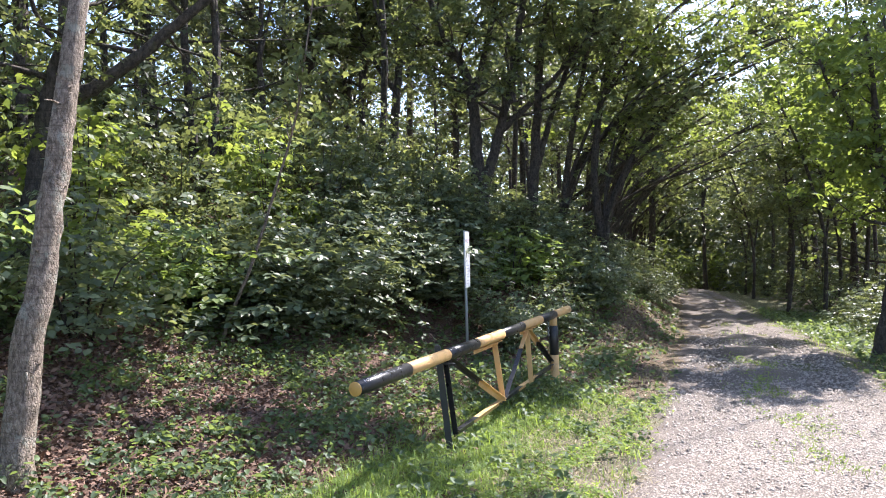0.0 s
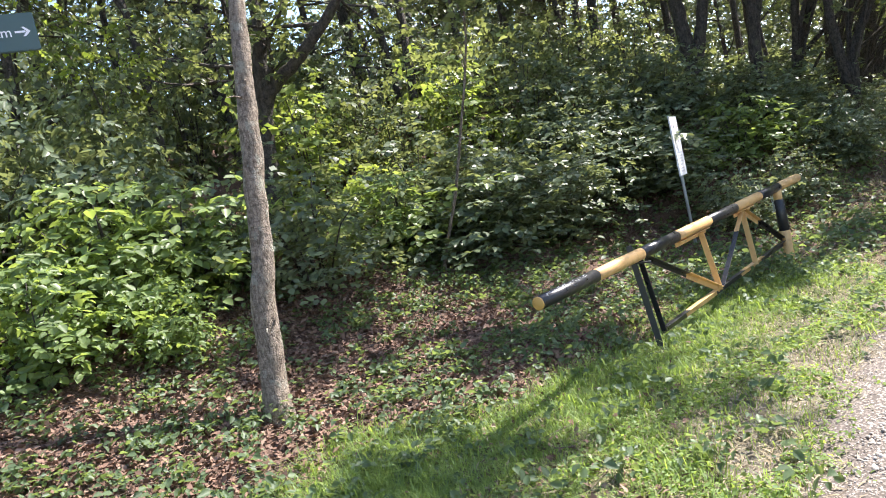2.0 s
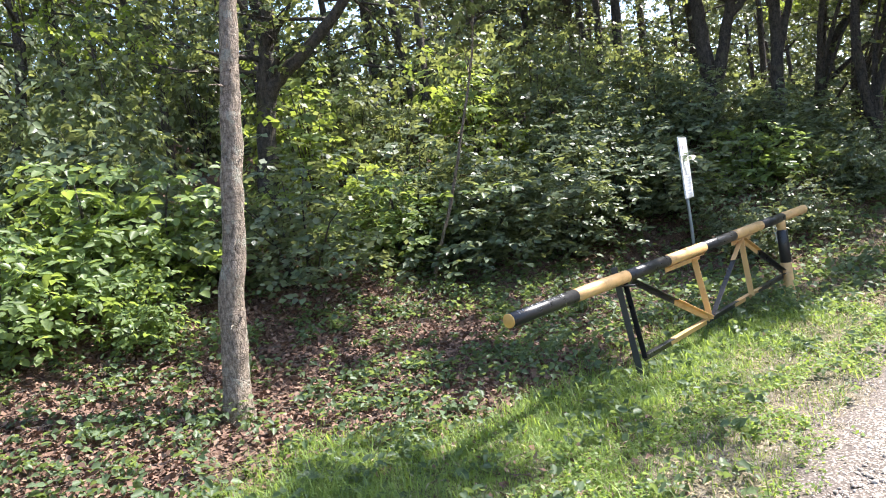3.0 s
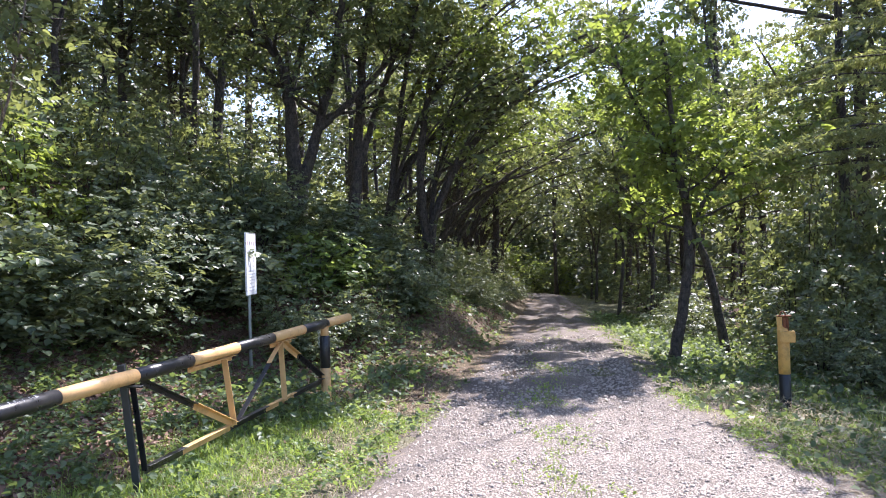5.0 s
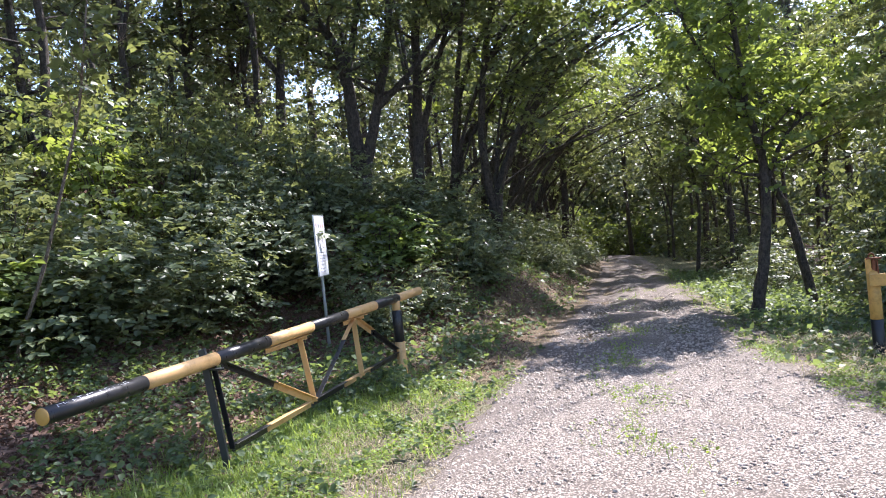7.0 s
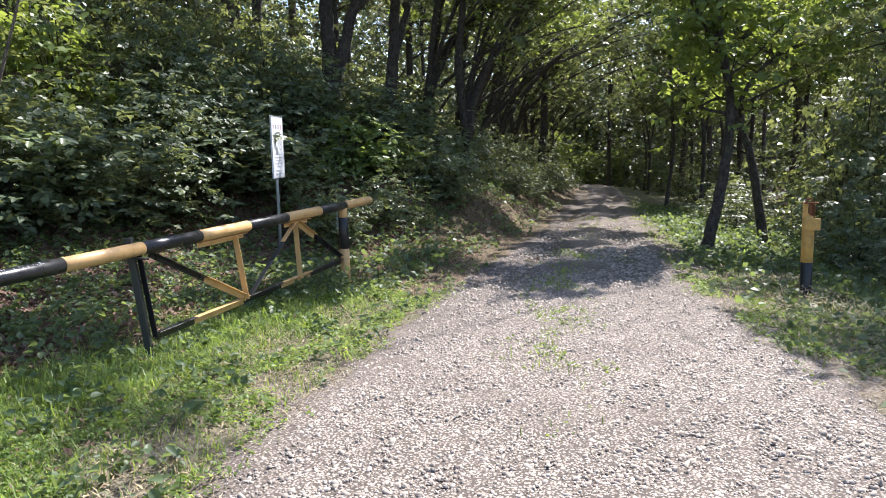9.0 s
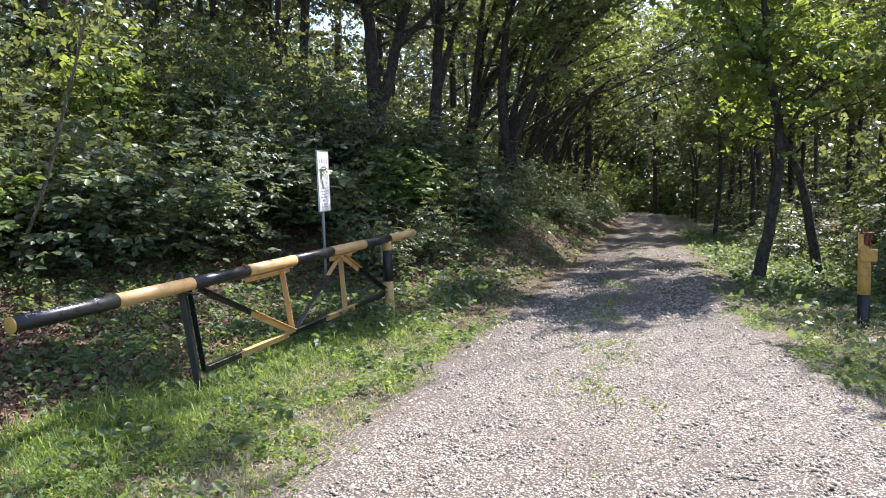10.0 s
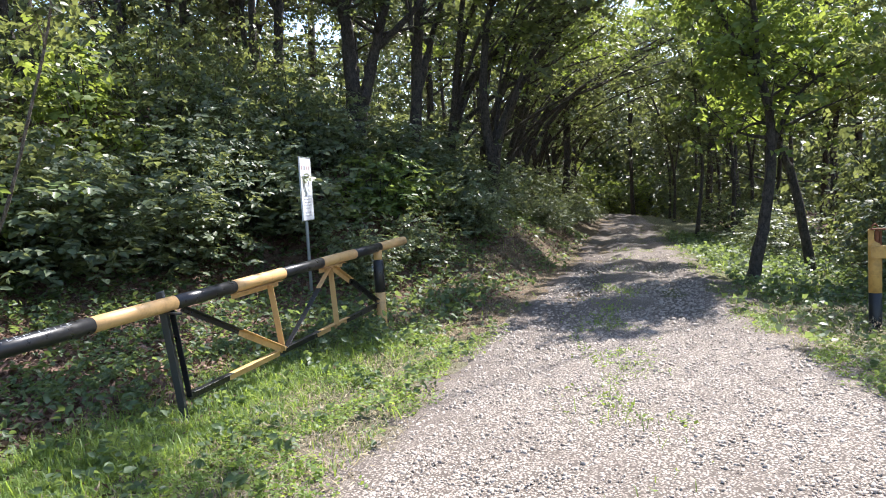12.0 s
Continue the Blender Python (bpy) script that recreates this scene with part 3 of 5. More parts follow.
# trees right of the track
tree(foot(5.93, 3.05), [([foot(5.93, 3.05), (6.07, 3.0, 0.36), (6.21, 3.0, 1.13), (6.29, 3.0, 1.9), (6.25, 3.0, 2.58), (6.09, 3.0, 3.27), (6.03, 3.0, 4.35), (5.89, 3.0, 5.6)], 0.105),
                        ([(6.29, 3.0, 1.9), (6.61, 3.0, 2.56), (6.95, 2.95, 2.94), (7.5, 2.9, 3.2)], 0.045),
                        ([(6.2, 3.0, 2.9), (5.7, 3.0, 3.7), (5.2, 2.9, 4.5), (4.9, 2.8, 5.2)], 0.05)], 31,
     "young tree with yellow-green leaves leaning beside the track", branches=14, length=1.6, per=14, leaf=0.12, radius=0.30, leaves=LEAF_OAK, crown_from=0.48)
tree(foot(7.4, 3.75), [([foot(7.4, 3.75), (7.11, 3.72, 1.17), (6.88, 3.7, 1.8), (6.7, 3.7, 2.22), (6.5, 3.8, 3.4), (6.6, 4.0, 5.2)], 0.085)], 32,
     "thin dark tree leaning towards its neighbour", branches=9, length=1.3, per=13, leaf=0.12, leaves=LEAF_OAK, crown_from=0.6)
tree(foot(10.6, 16), [([foot(10.6, 16), (10.87, 16, 1.53), (10.81, 16, 2.75), (10.6, 16, 5.5)], 0.07)], 33,
     "thin straight young tree beside the track", branches=14, length=1.3, per=22, leaf=0.13, crown_from=0.5)
# trees that lean in from the far side
for k, (x, y) in enumerate([(16.6, 12.6), (15.6, 16.2), (14.4, 19.6), (15.0, 23.8), (15.2, 29.5), (17.5, 36), (11.7, 15.6)]):
    z = float(height(x, y))
    tree(foot(x, y), [([(x, y, z - 0.1), (x + 0.1, y, z + 2.4), (x - 0.3, y, z + 4.6), (x - 1.2, y, z + 7.2), (x - 2.4, y, z + 9.2)], 0.075),
                      ([(x, y, z + 2.0), (x + 0.5, y + 0.2, z + 4.5), (x + 0.8, y, z + 8)], 0.05)], 130 + k,
         "dark slender tree leaning over the track", branches=13, length=2.2, per=21, leaf=0.15, crown_from=0.4, leaves=LEAF_OAK if k in (0, 1, 6) else LEAF_TREE, group="trees leaning over the track")
# added to shade track and hedge, mostly out of view; its last twig shows
tree(foot(13.2, 7.6), [([foot(13.2, 7.6), (13.1, 7.5, 3), (13.0, 7.4, 6.5), (13.2, 7.5, 12)], 0.17),
                       ([(13.1, 7.4, 9.4), (9.6, 6.4, 10.2), (6.2, 5.5, 10.0), (3.2, 4.2, 10.4), (0.6, 3.3, 10.7), (-1.6, 3.0, 10.6)], 0.08),
                       ([(13.1, 7.5, 7.5), (11.2, 9.8, 8.8), (9.0, 10.8, 9.6), (7.0, 10.6, 9.8)], 0.06),
                       ([(11.5, 7.0, 8.9), (9.8, 6.0, 9.2), (8.4, 5.4, 9.4), (7.4, 4.6, 9.5)], 0.05),
                       ([(11.4, 9.6, 8.7), (10.4, 9.3, 8.9), (9.4, 8.8, 9.1), (8.4, 8.4, 9.3)], 0.05),
                       ([(6.2, 5.5, 10.0), (3.2, 5.7, 10.3), (0.0, 5.3, 10.4), (-2.8, 4.6, 10.1)], 0.05),
                       ([(6.2, 5.5, 10.0), (3.0, 3.6, 10.3), (0.2, 2.2, 10.3), (-3.0, 1.6, 10.0)], 0.05),
                       ([(6.2, 5.5, 10.0), (5.6, 6.4, 10.3), (5.0, 7.2, 10.5), (4.4, 8.0, 10.6)], 0.03),
                       ([(6.2, 5.5, 10.0), (6.7, 6.3, 10.3), (7.2, 7.2, 10.4), (7.5, 8.1, 10.5)], 0.03),
                       ([(3.2, 4.0, 10.3), (2.2, 2.2, 8.2), (1.2, 0.5, 6.1), (0.75, -0.7, 5.0)], 0.025)], 138,
     "added tall tree, mostly unseen, whose high limbs shade the track", branches=7, length=1.0, per=28, leaf=0.16, crown_from=0.42, simple=True)
# added taller tree behind it, out of view: its outer limb shades the verge
tree(foot(14.5, 8.4), [([foot(14.5, 8.4), (14.4, 8.4, 5), (14.2, 8.2, 10), (14.0, 8.0, 16)], 0.2),
                       ([(14.2, 8.2, 12.5), (11.0, 6.6, 15.0), (8.6, 4.9, 16.0), (6.4, 3.1, 16.3)], 0.03)], 34,
     "added unseen tall tree with a long outer limb that shades the verge", branches=6, length=1.1, per=14, leaf=0.16, crown_from=0.78, lift=0.1, simple=True)


def conifer(place, high, seed, label):
    r = np.random.default_rng(seed)
    tubes, V, F, n = [], [], [], 0
    P = smooth_line([(0, 0, 0), (0.05, 0, high * 0.5), (0, 0.05, high)], 14)
    tubes.append(tube(P, 0.13 * np.linspace(1, 0.12, 14), 8, 0.05))
    base, tip = [], []
    limbs = []
    for k in range(72):
        z = high * 0.27 + high * 0.70 * r.beta(1.0, 1.4)
        L = (high - z) * 0.42 + 0.5
        az = k * 2.4
        d = np.array([math.cos(az), math.sin(az), -0.05])
        B = smooth_line([(0, 0, z), d * L * 0.5 + [0, 0, z + 0.05 * L], d * L + [0, 0, z - 0.06 * L]], 7)
        limbs.append(tube(B, 0.018 * np.linspace(1, 0.25, 7), 4))
        for _ in range(int(24 * L)):
            f = r.uniform(0.15, 1)
            b = B[0] + (B[-1] - B[0]) * f + [0, 0, 0.05 * L * math.sin(f * 3.14)]
            s = np.array([-d[1], d[0], 0]) * r.choice([-1, 1])
            t = b + (s * 0.8 + d * 0.6) * r.uniform(0.15, 0.38) * (1.2 - f * 0.5) + [0, 0, r.normal(-0.03, 0.05)]
            base.append(b), tip.append(t)
    base, tip = np.array(base), np.array(tip)
    per = 22
    f = r.uniform(0, 1, (len(base), per, 1))
    Q = (base[:, None] + (tip - base)[:, None] * f).reshape(-1, 3)
    D = np.repeat(tip - base, per, axis=0)
    D = D / np.linalg.norm(D, axis=1)[:, None] + r.normal(0, 0.75, D.shape)
    D /= np.linalg.norm(D, axis=1)[:, None]
    W = np.cross(D, r.normal(0, 1, D.shape))
    W /= np.linalg.norm(W, axis=1)[:, None]
    L = r.uniform(0.06, 0.11, (len(Q), 1))
    V = np.stack([Q - W * 0.012, Q + W * 0.012, Q + D * L], 1).reshape(-1, 3)
    e = empty("conifer", place, label, "conifer")
    mesh_part("trunk", np_mesh("trunk", *join(tubes), True), BARK_DARK, e, "dark resinous trunk")
    for limb in limbs:
        mesh_part("branch", np_mesh("branch", *join([limb]), True), BARK_DARK, e)
    mesh_part("needles", np_mesh("needles", V, np.arange(len(V)).reshape(-1, 3)), NEEDLE, e, "grey-green needle sprays")
    return e


conifer(foot(9.4, 0.9), 11.0, 41, "grey-green conifer with level feathery branches")


def shrub(seed, leaves, leaf, radius, high, count, simple=False):
    """One shrub round the origin: thin stems and a ragged mass of leaves in clumps."""
    r = np.random.default_rng(seed)
    tubes, spots = [], []
    for k in range(13):
        az, out = r.uniform(0, 2 * np.pi), radius * r.uniform(0.2, 1.0)
        top = np.array([math.cos(az) * out, math.sin(az) * out, high * r.uniform(0.55, 1.05) * (1.1 - 0.35 * out / radius)])
        P = smooth_line([(0.1 * math.cos(az), 0.1 * math.sin(az), -0.15), top * [0.45, 0.45, 0.6], top], 8)
        tubes.append(tube(P[::2], 0.017 * np.linspace(1, 0.3, 4), 4))
        for j in range(1, 8):
            for _ in range(3):
                spots.append(P[j] + r.normal(0, 1, 3) * [0.30, 0.30, 0.2] * radius / 1.2)
    for _ in range(46):
        az, out = r.uniform(0, 2 * np.pi), radius * r.uniform(0.45, 1.0)
        spots.append(np.array([math.cos(az) * out, math.sin(az) * out, high * r.uniform(0.06, 0.34)]))
    spots = np.array(spots)
    spots = spots[spots[:, 2] > 0.08]
    e = empty("shrub", (0, 0, 0), "", "")
    mesh_part("branchwork", np_mesh("branchwork", *join(tubes), True), BARK_DARK, e, "thin brown stems")
    V, F = sprays(spots, count / len(spots), leaf, 0.15, r, 0.7, droop=0.45, tilt=0.75, wide=0.68, simple=simple, n=6, outward=1.0)
    mesh_part("foliage", np_mesh("foliage", V, F), leaves, e, "dense broad green leaves")
    return e


SHRUBS = [shrub(51, LEAF_SHRUB, 0.118, 1.15, 2.3, 2800), shrub(52, LEAF_SHRUB, 0.095, 1.25, 2.0, 3700, True),
          shrub(53, LEAF_PALE, 0.135, 1.1, 2.0, 2400), shrub(54, LEAF_SHRUB, 0.132, 1.2, 2.6, 2600),
          shrub(55, LEAF_TREE, 0.11, 1.25, 2.4, 2700, True), shrub(56, LEAF_OAK, 0.13, 1.25, 2.6, 2400, True)]
SHRUB_LABELS = ["dark green leafy shrub growing on the bank", "dense small-leaved green shrub on the bank",
                "pale green broad-leaved shrub catching the sun", "tall dark green shrub at the wood's edge",
                "leafy green undergrowth among the trees", "sunlit yellow-green undergrowth among the trees"]
used = set()


def plant(k, x, y, turn, s, sz, sink=0.05):
    src = SHRUBS[k]
    m = Matrix.Translation((x, y, float(height(x, y)) - sink)) @ Matrix.Rotation(turn, 4, "Z") @ Matrix.Diagonal((s, s, sz, 1))
    if k in used:
        ob = copy_thing(src, m)
        ob.matrix_basis = m
    else:
        ob = src
        ob.matrix_basis = m
        used.add(k)
    tagged(ob, SHRUB_LABELS[k], "shrub", "shrubs at the wood's edge")


r = np.random.default_rng(60)
FRONT = smooth_line([(-10.6, -8.2), (-8.5, -6.2), (-6.7, -4.25), (-5.15, -2.5), (-4.05, -0.35), (-3.05, 1.0), (-1.8, 2.9), (-0.6, 4.3), (0.9, 6.3), (2.0, 8.8)], 60)
for row, (back, n, lift) in enumerate([(0.6, 17, 0.62), (1.6, 16, 0.78), (3.0, 13, 0.92), (5.0, 11, 1.05), (8.0, 10, 1.2), (11.5, 9, 1.4)]):
    for i in range(n):
        f = (i + r.uniform(-0.3, 0.3)) / (n - 1)
        p = FRONT[int(np.clip(f, 0, 1) * 59)]
        x, y = p[0] - 0.70 * back + r.normal(0, 0.2), p[1] + 0.68 * back + r.normal(0, 0.2)
        if row in (1, 2, 3) and y < 0.5 and abs((x + 1.0) * 0.857 + (y + 9.3) * 0.515) < 0.85:
            continue
        k = int(r.choice([0, 1, 3, 2], p=[0.36, 0.3, 0.2, 0.14])) if row < 2 else int(r.choice([4, 5], p=[0.92, 0.08]))
        if f < 0.3 and row == 0 and i % 2:
            k = 2
        s = r.uniform(0.9, 1.15)
        lift_here = lift * (1.08 if f < 0.4 else 0.85)
        plant(k, x, y, r.uniform(0, 6.28), s, s * lift_here)
for x, y, s0, sz in [(-6.4, -4.85, 0.75, 0.52), (-7.4, -5.7, 0.8, 0.6), (-5.75, -3.95, 0.5, 0.36), (-8.3, -6.4, 0.9, 0.7)]:
    plant(2, x, y, r.uniform(0, 6.28), s0, sz)
# right of the track
for x, y, k, s, sz in [(7.2, 0.9, 1, 0.75, 0.5), (8.3, 2.0, 1, 1.0, 0.85), (8.9, 0.4, 1, 0.9, 0.6), (10.6, 1.6, 1, 1.2, 1.1), (8.2, -1.2, 1, 1.0, 0.55), (10.3, -1.2, 4, 1.2, 0.95), (7.0, -0.1, 1, 0.55, 0.32), (9.2, 4.2, 4, 1.1, 0.7),
                       (10.8, 5.5, 1, 1.2, 1.3), (12.2, 3.4, 4, 1.3, 1.2), (12.8, 0.2, 4, 1.3, 1.2), (13.4, 7.0, 1, 1.3, 1.4), (8.9, 7.6, 1, 0.9, 0.5), (10.4, 10.5, 1, 1.0, 0.6), (12.0, 13.0, 1, 1.0, 0.6),
                       (9.6, -3.4, 4, 1.2, 1.2), (14.6, 11, 4, 1.3, 1.3), (13.0, 18.0, 4, 1.2, 0.7), (15, 22, 4, 1.3, 0.9), (16.5, 28, 4, 1.3, 0.9),
                       (13.5, 3.0, 4, 1.5, 1.9), (14.5, 6.0, 4, 1.5, 1.9), (15.0, 0.5, 4, 1.5, 1.9), (12.6, 9.0, 4, 1.3, 1.4), (11.2, 6.6, 4, 1.3, 1.7), (12.6, 7.6, 4, 1.4, 1.9), (13.2, 5.0, 4, 1.5, 2.0), (18, 34, 4, 1.5, 1.1), (20, 40, 4, 1.6, 1.2), (21.5, 47, 5, 1.7, 1.2),
                       (16.9, 46.5, 5, 1.4, 1.0), (18.2, 45.5, 4, 1.5, 1.2), (19.6, 44.5, 5, 1.5, 1.2), (17.4, 50, 4, 1.7, 1.5), (20.4, 52, 4, 1.8, 1.5), (18.4, 54, 5, 1.8, 1.5), (22.5, 55, 4, 1.8, 1.6), (16, 51, 5, 1.7, 1.3), (14.5, 46, 4, 1.6, 1.2), (12.5, 40, 5, 1.5, 1.1), (24.5, 51, 5, 1.8, 1.4), (19.5, 58, 5, 2.0, 1.3), (22, 60, 5, 2.0, 1.4)]:
    plant(k, x, y, r.uniform(0, 6.28), s, sz)
# on the bank beside the track
for x, y, k, s, sz in [(2.2, 7.6, 1, 0.7, 0.45), (3.0, 10.2, 0, 0.8, 0.55), (3.6, 11.8, 1, 0.7, 0.5), (4.4, 14.4, 0, 0.8, 0.6), (5.0, 17.0, 4, 0.9, 0.6), (6.0, 20.0, 4, 1.0, 0.7), (7.4, 24.5, 4, 1.1, 0.7),
                       (9.2, 30, 4, 1.2, 0.8), (2.0, 11.5, 4, 1.0, 0.8), (2.6, 14.5, 4, 1.1, 0.8), (3.6, 19, 4, 1.2, 0.9), (4.6, 24, 4, 1.3, 0.9), (11, 36, 4, 1.4, 0.9),
                       (1.6, 5.4, 0, 0.7, 0.5), (0.6, 3.9, 1, 0.65, 0.42), (-0.4, 3.0, 0, 0.6, 0.40), (4.2, 11.2, 0, 0.55, 0.34), (4.9, 13.0, 1, 0.6, 0.36), (5.3, 14.8, 0, 0.6, 0.4), (6.0, 17.2, 1, 0.7, 0.45), (6.8, 19.0, 0, 0.6, 0.4), (7.6, 21.0, 1, 0.7, 0.4), (8.6, 23.6, 0, 0.7, 0.45), (9.8, 27, 1, 0.8, 0.5)]:
    plant(k, x, y, r.uniform(0, 6.28), s, sz)


# the wood behind: a few kinds of tall tree, set out many times
def wood_tree(seed, high, rad, crown_from, leaf, per=21, leaves=LEAF_FAR):
    r = np.random.default_rng(seed)
    bend = r.normal(0, 0.25, (3, 2))
    pts = [(0, 0, -0.2)] + [(b[0], b[1], high * f) for b, f in zip(bend, (0.35, 0.7, 1.0))]
    fork = [(bend[0][0], bend[0][1], high * 0.4), (bend[1][0] + 0.6, bend[1][1], high * 0.7), (bend[2][0] + 1.2, bend[2][1] - 0.4, high * 0.98)]
    tubes, spots = grow([(pts, rad), (fork, rad * 0.55)], r, 13, 2.6, crown_from=crown_from, twigs=3, sides=6)
    e = empty("tree", (0, 0, 0), "", "")
    mesh_part("trunk", np_mesh("trunk", *join(tubes), True), BARK_DARK, e)
    V, F = sprays(spots, per, leaf, 0.36, r, droop=0.4, tilt=0.8, simple=True)
    mesh_part("crown", np_mesh("crown", V, F), leaves, e)
    return e


WOOD = [wood_tree(71, 11, 0.15, 0.25, 0.19), wood_tree(72, 12.5, 0.18, 0.36, 0.19), wood_tree(73, 9.5, 0.11, 0.18, 0.18), wood_tree(75, 9.0, 0.10, 0.10, 0.12, 28), wood_tree(76, 8.5, 0.10, 0.10, 0.11, 28, LEAF_SUN_TINTED)]
spots = []
r = np.random.default_rng(74)
for x, y in [(-3.75, 14.5), (-5.1, 18.0), (-9.9, 4.0), (-6.7, 6.0), (-9.0, 9.5), (-6.2, 11.0), (-12.5, 7.5), (-13.5, 1.5), (-8.0, 15), (-11.5, 14), (-1.0, 18), (-15.5, 5), (-15, -3.5), (0.8, 15.2), (1.8, 20), (-3, 23),
             (3.0, 26), (-8, 21), (-13, 19), (-17, 11), (5.0, 31), (-1, 30), (8, 40), (2, 37), (13, 46), (-18, 0), (-6, 27), (-13, 26),
             (18.5, 14.5), (17.5, 17.5), (19.6, 31), (18.5, 20), (19.5, 13), (16, 8.5), (20.5, 27), (21.5, 36), (23.5, 43), (15.6, 4.0), (18, -1), (19, 7), (24, 20), (14, 58), (26, 50),
             (10.2, 31.0), (11.4, 37.5), (18.6, 21.4), (21, 24.8), (16.9, 22.6), (-10.6, 6.6), (-12.2, 3.6), (-14.2, -1.2), (-3.2, 9.8), (-5.8, 14.5), (18, 61), (16, 55), (24, 60), (7.4, 21.8), (6.4, 27), (9.6, 33.5), (16.2, 27.5), (18.4, 34.5), (14.2, 2.0), (14.0, 6.0), (12.5, 40), (17.2, 42), (13.6, -5.5), (16, -9), (-10, -13), (-13, -9.5), (-8, -19), (-2, -24), (9, -21), (13, -16)]:
    spots.append((x, y))
LEAFY = [(-17, 1), (-19.5, 4.5), (-16.5, -7.5), (-20, -3), (-18, 8.5), (15.9, 20.5), (18.2, 25.5), (17.6, 52.5), (15.0, 55), (-4.4, 20.5), (-1.6, 26), (2.2, 31), (-9.5, 18), (5.6, 36), (-6.8, 24), (11.5, 44), (-9.9, 4.0), (-13.5, 1.5), (-12.2, 3.6), (-14.2, -1.2), (-15, -3.5), (-6.7, 6.0), (-11.2, -0.6), (-12.6, -4.2), (-10.2, 1.9), (-9.0, 6.8), (-14.5, -6.5), (-8.4, 2.8), (-6.0, 4.6)]
spots = LEAFY + [q for q in spots if q not in LEAFY]
taken = set()
for k, (x, y) in enumerate(spots):
    m = Matrix.Translation(foot(x, y, 0.1)) @ Matrix.Rotation(r.uniform(0, 6.28), 4, "Z") @ Matrix.Diagonal((1, 1, r.uniform(0.85, 1.15) * (1.2 if y > 20 else 1), 1))
    # young trees on the left take the leaves coloured as if sunlit
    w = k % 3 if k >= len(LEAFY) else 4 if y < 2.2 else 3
    ob = copy_thing(WOOD[w], m) if w in taken else WOOD[w]
    taken.add(w)
    ob.matrix_basis = m
    tagged(ob, ("tall dark-trunked tree deep in the wood", "straight tall tree with a high leafy crown", "slender forest tree with a thin crown", "young forest tree leafy almost to its foot", "young tree leafy almost to its foot, leaves tinted as if sunlit")[w], "tree", "trees of the wood")

# the far wood that closes every gap
r = np.random.default_rng(80)
n = 165000
a = np.where(r.uniform(0, 1, n) < 0.86, r.uniform(-1.25, 0.85, n), r.uniform(0.85, 5.33, n))
d = r.uniform(34, 62, n)
low = r.uniform(0, 1, n) < 0.24
a, d = np.where(low, r.uniform(0.05, 0.75, n), a), np.where(low, r.uniform(53, 62, n), d)
x, y = 3 + d * np.sin(a), 5 + d * np.cos(a)
keep = (edge_distance(x, y) > np.where(y > 0, 1.5, 4)) | (y > 50)
x, y, d, low = x[keep], y[keep], d[keep], low[keep]
z = height(x, y) + r.beta(1.0, 1.25, len(x)) * np.where(low, 0.65, 1) * (12.0 + 2.5 * np.sin(x * 0.31) + 2.0 * np.sin(y * 0.23 + 1))
V, F = leaf_cloud(np.stack([x, y, z], 1), 0.42, tilt=1.0, wide=0.8, r=r, simple=True)
tagged(mesh_part("far_woods", np_mesh("far_woods", V, F), LEAF_FAR), "distant green woods closing the view all round", "woods", kind="stuff")

# ---- the barrier ----
E0, F0 = np.array([-2.073, -4.399, 0.85]), np.array([0.252, 0.676, 0.962])
AX = (F0 - E0) / np.linalg.norm(F0 - E0)
SIDE = np.cross(AX, [0, 0, 1.0])
SIDE /= np.linalg.norm(SIDE)
UP = np.cross(SIDE, AX)


def along(s, drop=0.0, out=0.0):
    return E0 + AX * s + np.array([0, 0, -drop]) + SIDE * out


def pipe(a, b, rad, sides=24, lip=0.004):
    """A straight pipe with softened ends."""
    a, b = np.asarray(a, float), np.asarray(b, float)
    t = (b - a) / np.linalg.norm(b - a)
    P = np.array([a, a + t * lip, a + (b - a) * 0.5, b - t * lip, b])
    return tube(P, np.array([rad - lip, rad, rad, rad, rad - lip]), sides)


def bar(name, a, b, wide, deep, material, parent, label=""):
    """A straight steel angle from a to b: two flanges, so it has an open side."""
    a, b = Vector(a), Vector(b)
    t = (b - a).normalized()
    s = Vector(SIDE)
    u = t.cross(s).normalized()
    s = u.cross(t).normalized()
    bm = bmesh.new()
    th = 0.007
    prof = [(0, 0), (wide, 0), (wide, th), (th, th), (th, deep), (0, deep)]
    rings = [[bm.verts.new(q + u * (px - wide / 2) + s * (py - deep / 2)) for px, py in prof] for q in (a, b)]
    for i in range(6):
        bm.faces.new((rings[0][i], rings[0][(i + 1) % 6], rings[1][(i + 1) % 6], rings[1][i]))
    bm.faces.new(rings[0][::-1]), bm.faces.new(rings[1])
    bmesh.ops.recalc_face_normals(bm, faces=bm.faces)
    bmesh.ops.bevel(bm, geom=[e for e in bm.edges], offset=0.0015, segments=1, affect="EDGES")
    return part(name, bm, material, parent, label)


gate = empty("barrier_gate", (0, 0, 0), "black and yellow striped steel barrier, swung open beside the track", "barrier")
RAD = 0.052
cuts = [0, 0.77, 1.51, 2.19, 2.90, 3.58, 4.28, 4.90, 5.60]
for i in range(8):
    black = i % 2 == 0
    v, f, c = pipe(along(cuts[i]), along(cuts[i + 1]), RAD, lip=0.002)
    mesh_part("beam_section", np_mesh("beam_section", v, [f, c], True), BLACK if black else YELLOW, gate, "black painted pipe" if black else "faded yellow painted pipe")
v, f, c = pipe(along(-0.012), along(0.004), RAD * 0.97, lip=0.004)
mesh_part("end_cap", np_mesh("end_cap", v, [f, c]), ORANGE, gate, "orange-yellow end cap")
